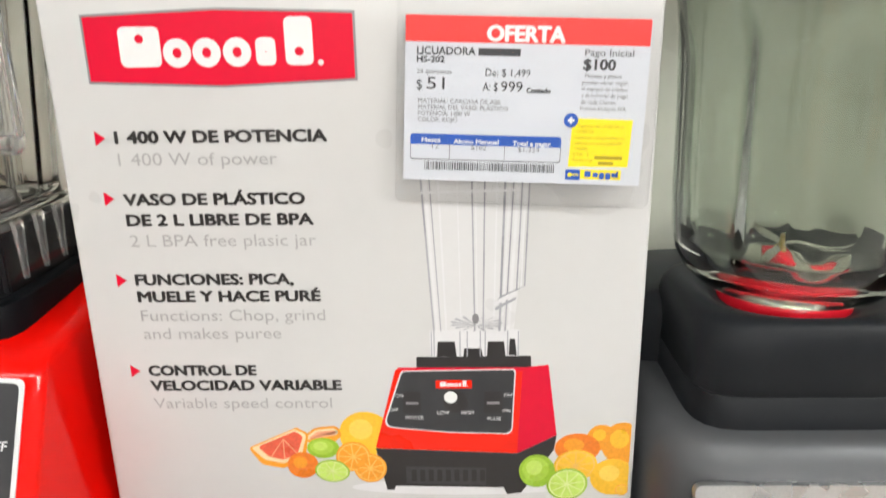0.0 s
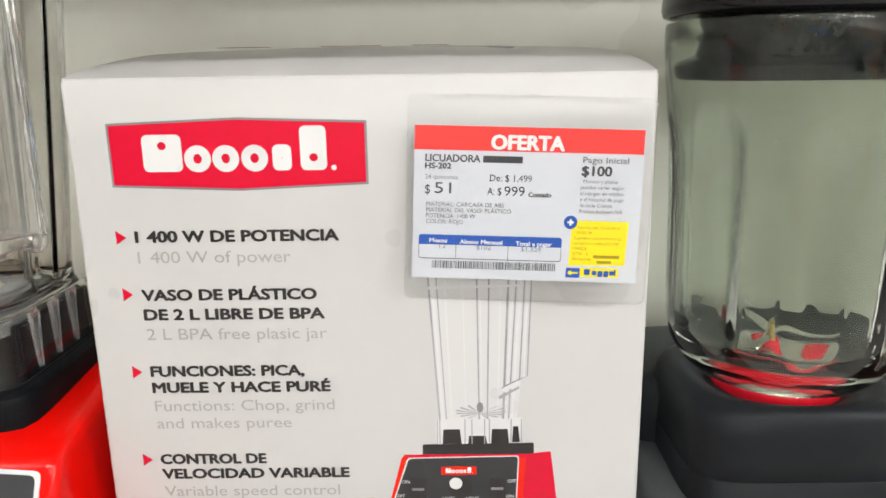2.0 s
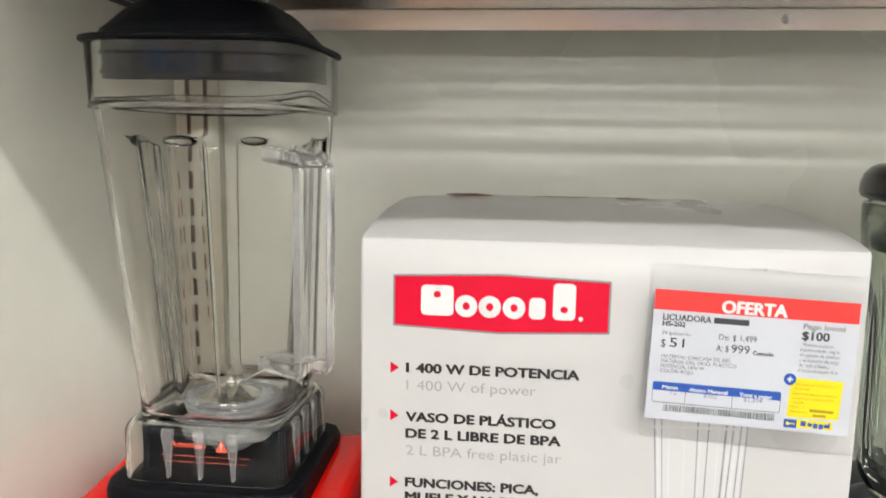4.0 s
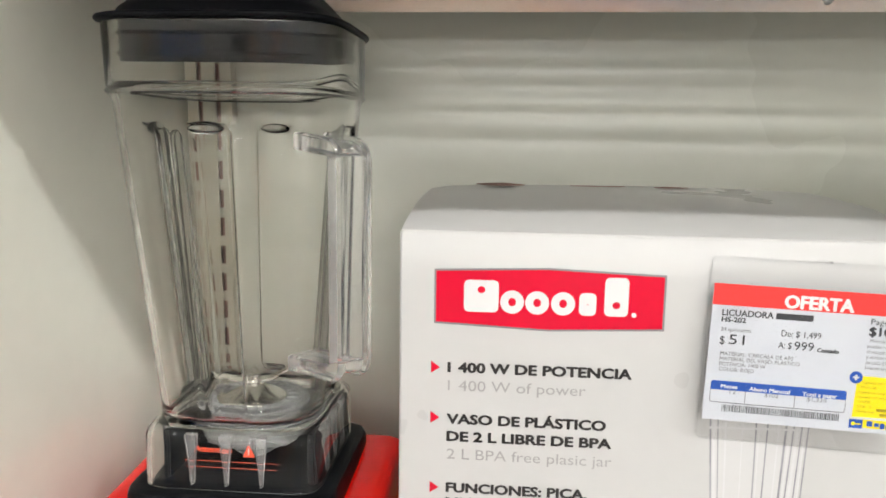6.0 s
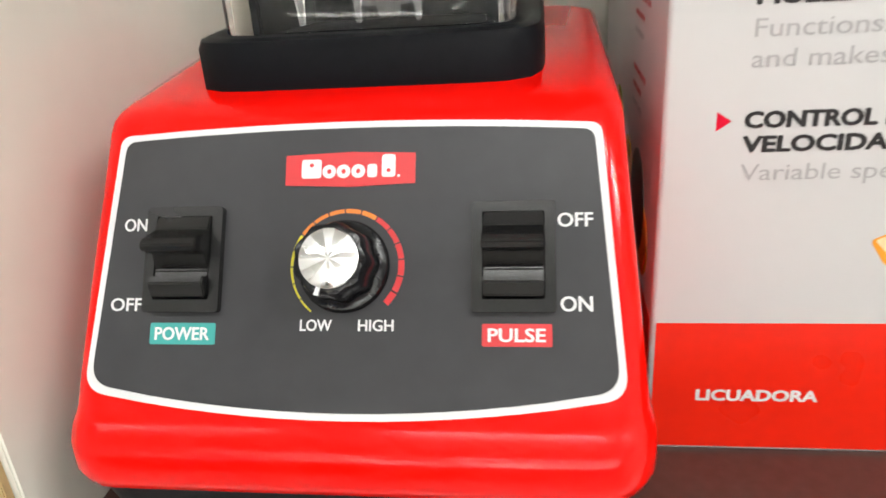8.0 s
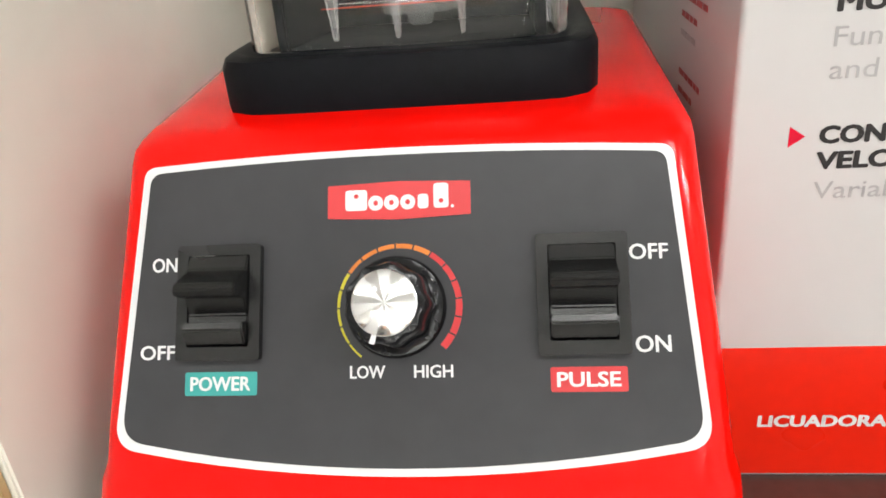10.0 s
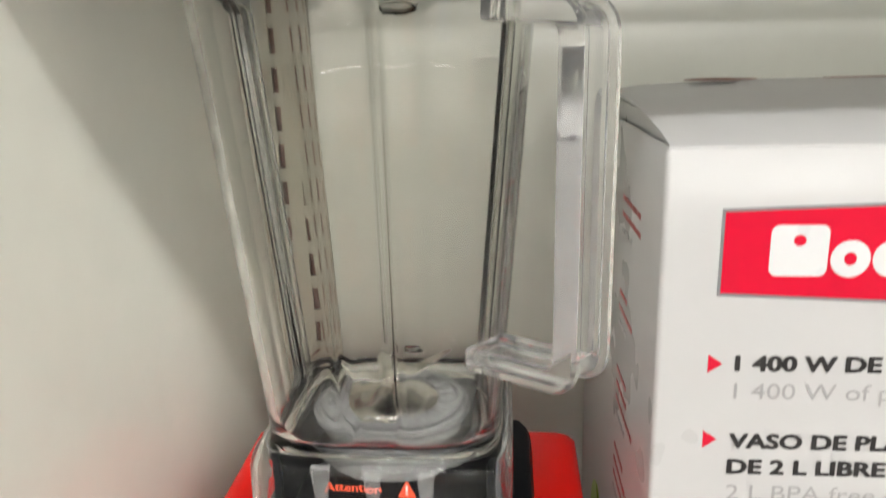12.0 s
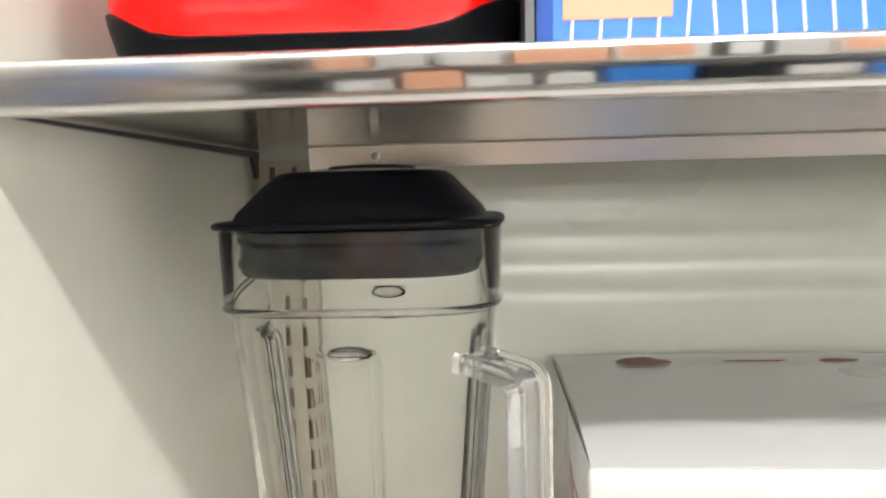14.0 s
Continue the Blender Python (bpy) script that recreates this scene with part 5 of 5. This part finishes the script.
revolve("lid_cap", [(0.0560, 0.3590), (0.0570, 0.3600), (0.0585, 0.3785), (0.0725, 0.3795), (0.0752, 0.3806), (0.0764, 0.3840), (0.0760, 0.3895), (0.0742, 0.3950), (0.0705, 0.3992), (0.066, 0.4012), (0.060, 0.4020), (0.055, 0.4008), (0.020, 0.4000)], (GX, GY), M_GLOSSBLACK, gl, "glossy black domed cap with a pouring lip", n=64,
        shape=lambda a, z, r: lip(a, z, r) if r > 0.071 else r, angle=50)
tab = [(GX + r * math.cos(a), GY + r * math.sin(a), z) for z, r0 in ((0.3905, 0.0705), (0.3905, 0.0790), (0.3950, 0.0785), (0.3950, 0.0690)) for r in (r0,) for a in [radians(-128 + 4.2 * k) for k in range(19)]]
mesh("flip_tab", tab, [(i * 19 + k, i * 19 + k + 1, (i + 1) % 4 * 19 + k + 1, (i + 1) % 4 * 19 + k) for i in range(4) for k in range(18)] + [(0, 19, 38, 57), (18, 37, 56, 75)], M_TAB, gl, "violet-blue see-through flip tab", smooth=True)
revolve("plug_gasket", [(0.0560, 0.3485), (0.0655, 0.3480), (0.0668, 0.3495), (0.0672, 0.3550), (0.0655, 0.3565), (0.0560, 0.3600)], (GX, GY), M_SEAL, gl, "black rubber gasket round the plug", n=64)
revolve("filler_plug", [(0.040, 0.3980), (0.040, 0.4040), (0.037, 0.4065), (0.010, 0.4070)], (GX, GY), M_GLOSSBLACK, gl, "black filler plug", n=40)

# ---- on the upper shelf ----
ZU = DECK_UP + 0.0165
UX = -0.1175
ub = thing("red_appliance", "glossy red appliance with wavy black foot on the shelf", "appliance", at=(UX, 0.03, ZU))
nseg = 96


def foot_line(a):
    """Height of the wavy seam between the black foot and the red housing."""
    x = abs(math.cos(a)) / (abs(math.cos(a)) ** 5 + abs(math.sin(a)) ** 5) ** 0.2
    q = max(0.0, min(1.0, (x - 0.52) / 0.48))
    return 0.0115 + 0.0155 * q * q * (3 - 2 * q) if math.sin(a) < 0 else 0.035


rings = []
for q in range(14):
    s = q / 13
    ring = []
    for k in range(nseg):
        a = 2 * math.pi * k / nseg
        r = 1 / (abs(math.cos(a)) ** 5 + abs(math.sin(a)) ** 5) ** (1 / 5)
        hx, hy = 0.0905 + 0.002 * math.sin(math.pi * s) - 0.012 * s * s, 0.085 - 0.020 * s * s
        zz_ = ZU + foot_line(a) + (0.10 - foot_line(a)) * s
        ring.append((UX + hx * r * math.cos(a), 0.030 + hy * r * math.sin(a), zz_))
    rings.append(ring)
loft("housing", rings, M_RED, ub, "glossy red housing", angle=60)
rings = []
for t, h, g in ((0.0, 0.0840, 0.0790), (0.03, 0.0855, 0.0805), (0.4, 0.0885, 0.0835), (0.8, 0.0912, 0.0857), (0.97, 0.0918, 0.0863), (1.0, 0.0908, 0.0853)):
    ring = []
    for k in range(nseg):
        a = 2 * math.pi * k / nseg
        r = 1 / (abs(math.cos(a)) ** 5 + abs(math.sin(a)) ** 5) ** 0.2
        ring.append((UX + h * r * math.cos(a), 0.030 + g * r * math.sin(a), ZU + foot_line(a) * t))
    rings.append(ring)
loft("foot", rings, M_BLACK, ub, "black plastic foot")

bc = thing("blue_carton", "blue carton with thin white stripes and a peach label", "carton", at=(0.10, 0.0, ZU))
box("body", -0.0255, 0.24, -0.066, 0.15, ZU, ZU + 0.20, M_BLUE, bc, bevel=0.001)
UF = plane_frame((-0.0255, -0.066, ZU), (1, 0, 0), (0, 0, 1))
plate("print_edge", rect(0.0005, 0.006, 0.001, 0.199), UF, 0.00005, 0.0002, M_TAGBLUE, bc, "darker blue carton edge")
for k in range(22):
    x = 0.012 + 0.0104 * k
    plate("stripe", [(x, 0.0025), (x + 0.0011, 0.0025), (x - 0.002 + 0.0011, 0.03), (x - 0.002, 0.03)] if k > 4 else [(x, 0.0025), (x + 0.0011, 0.0025), (x + 0.003, 0.03), (x + 0.002, 0.03)], UF, 0.00005, 0.0003, M_WHITEINK, bc, "thin white stripe")
plate("paper_label", rect(0.0095, 0.049, 0.0100, 0.05), UF, 0.0003, 0.0006, M_PEACH, bc, "peach paper label")
# dark strip stands in for the shaded gap between appliance and carton
box("gap_shade_strip", -0.0300, -0.0268, -0.075, 0.15, ZU, ZU + 0.2, M_CHARCOAL2, None, bevel=0.0005)
tagged(bpy.data.objects["gap_shade_strip"], "dark strip drawn for the shaded gap beside the blue carton", "divider")

# ---- beyond the side panel ----
nb = thing("neighbour_appliance", "red appliance with a black foot beyond the side panel", "appliance", at=(-0.33, 0.0, 0))
rounded_stack("housing", [(0.036, -0.40, -0.262, -0.075, 0.12, 0.01), (0.04, -0.405, -0.258, -0.08, 0.12, 0.01), (0.14, -0.40, -0.265, -0.04, 0.12, 0.01), (0.15, -0.39, -0.275, -0.03, 0.11, 0.01)], M_RED, nb)
rounded_stack("foot", [(0.0, -0.40, -0.262, -0.075, 0.12, 0.01), (0.0358, -0.405, -0.258, -0.079, 0.12, 0.01)], M_BLACK, nb)
nd = thing("neighbour_shelf", "dark brown shelf deck beyond the side panel", "shelf", kind="structure")
box("deck_board", -1.2, -0.2525, -0.085, 0.249, -0.018, -0.0005, M_DECK, nd, bevel=0.001)

# clear parts let the light through
for ob in scene.objects:
    if ob.type == "MESH" and ob.data.materials and ob.data.materials[0] in (M_CLEAR, M_GLASS, M_SLEEVE, M_HANDLE, M_RIB, M_BEAD):
        ob.visible_shadow = False
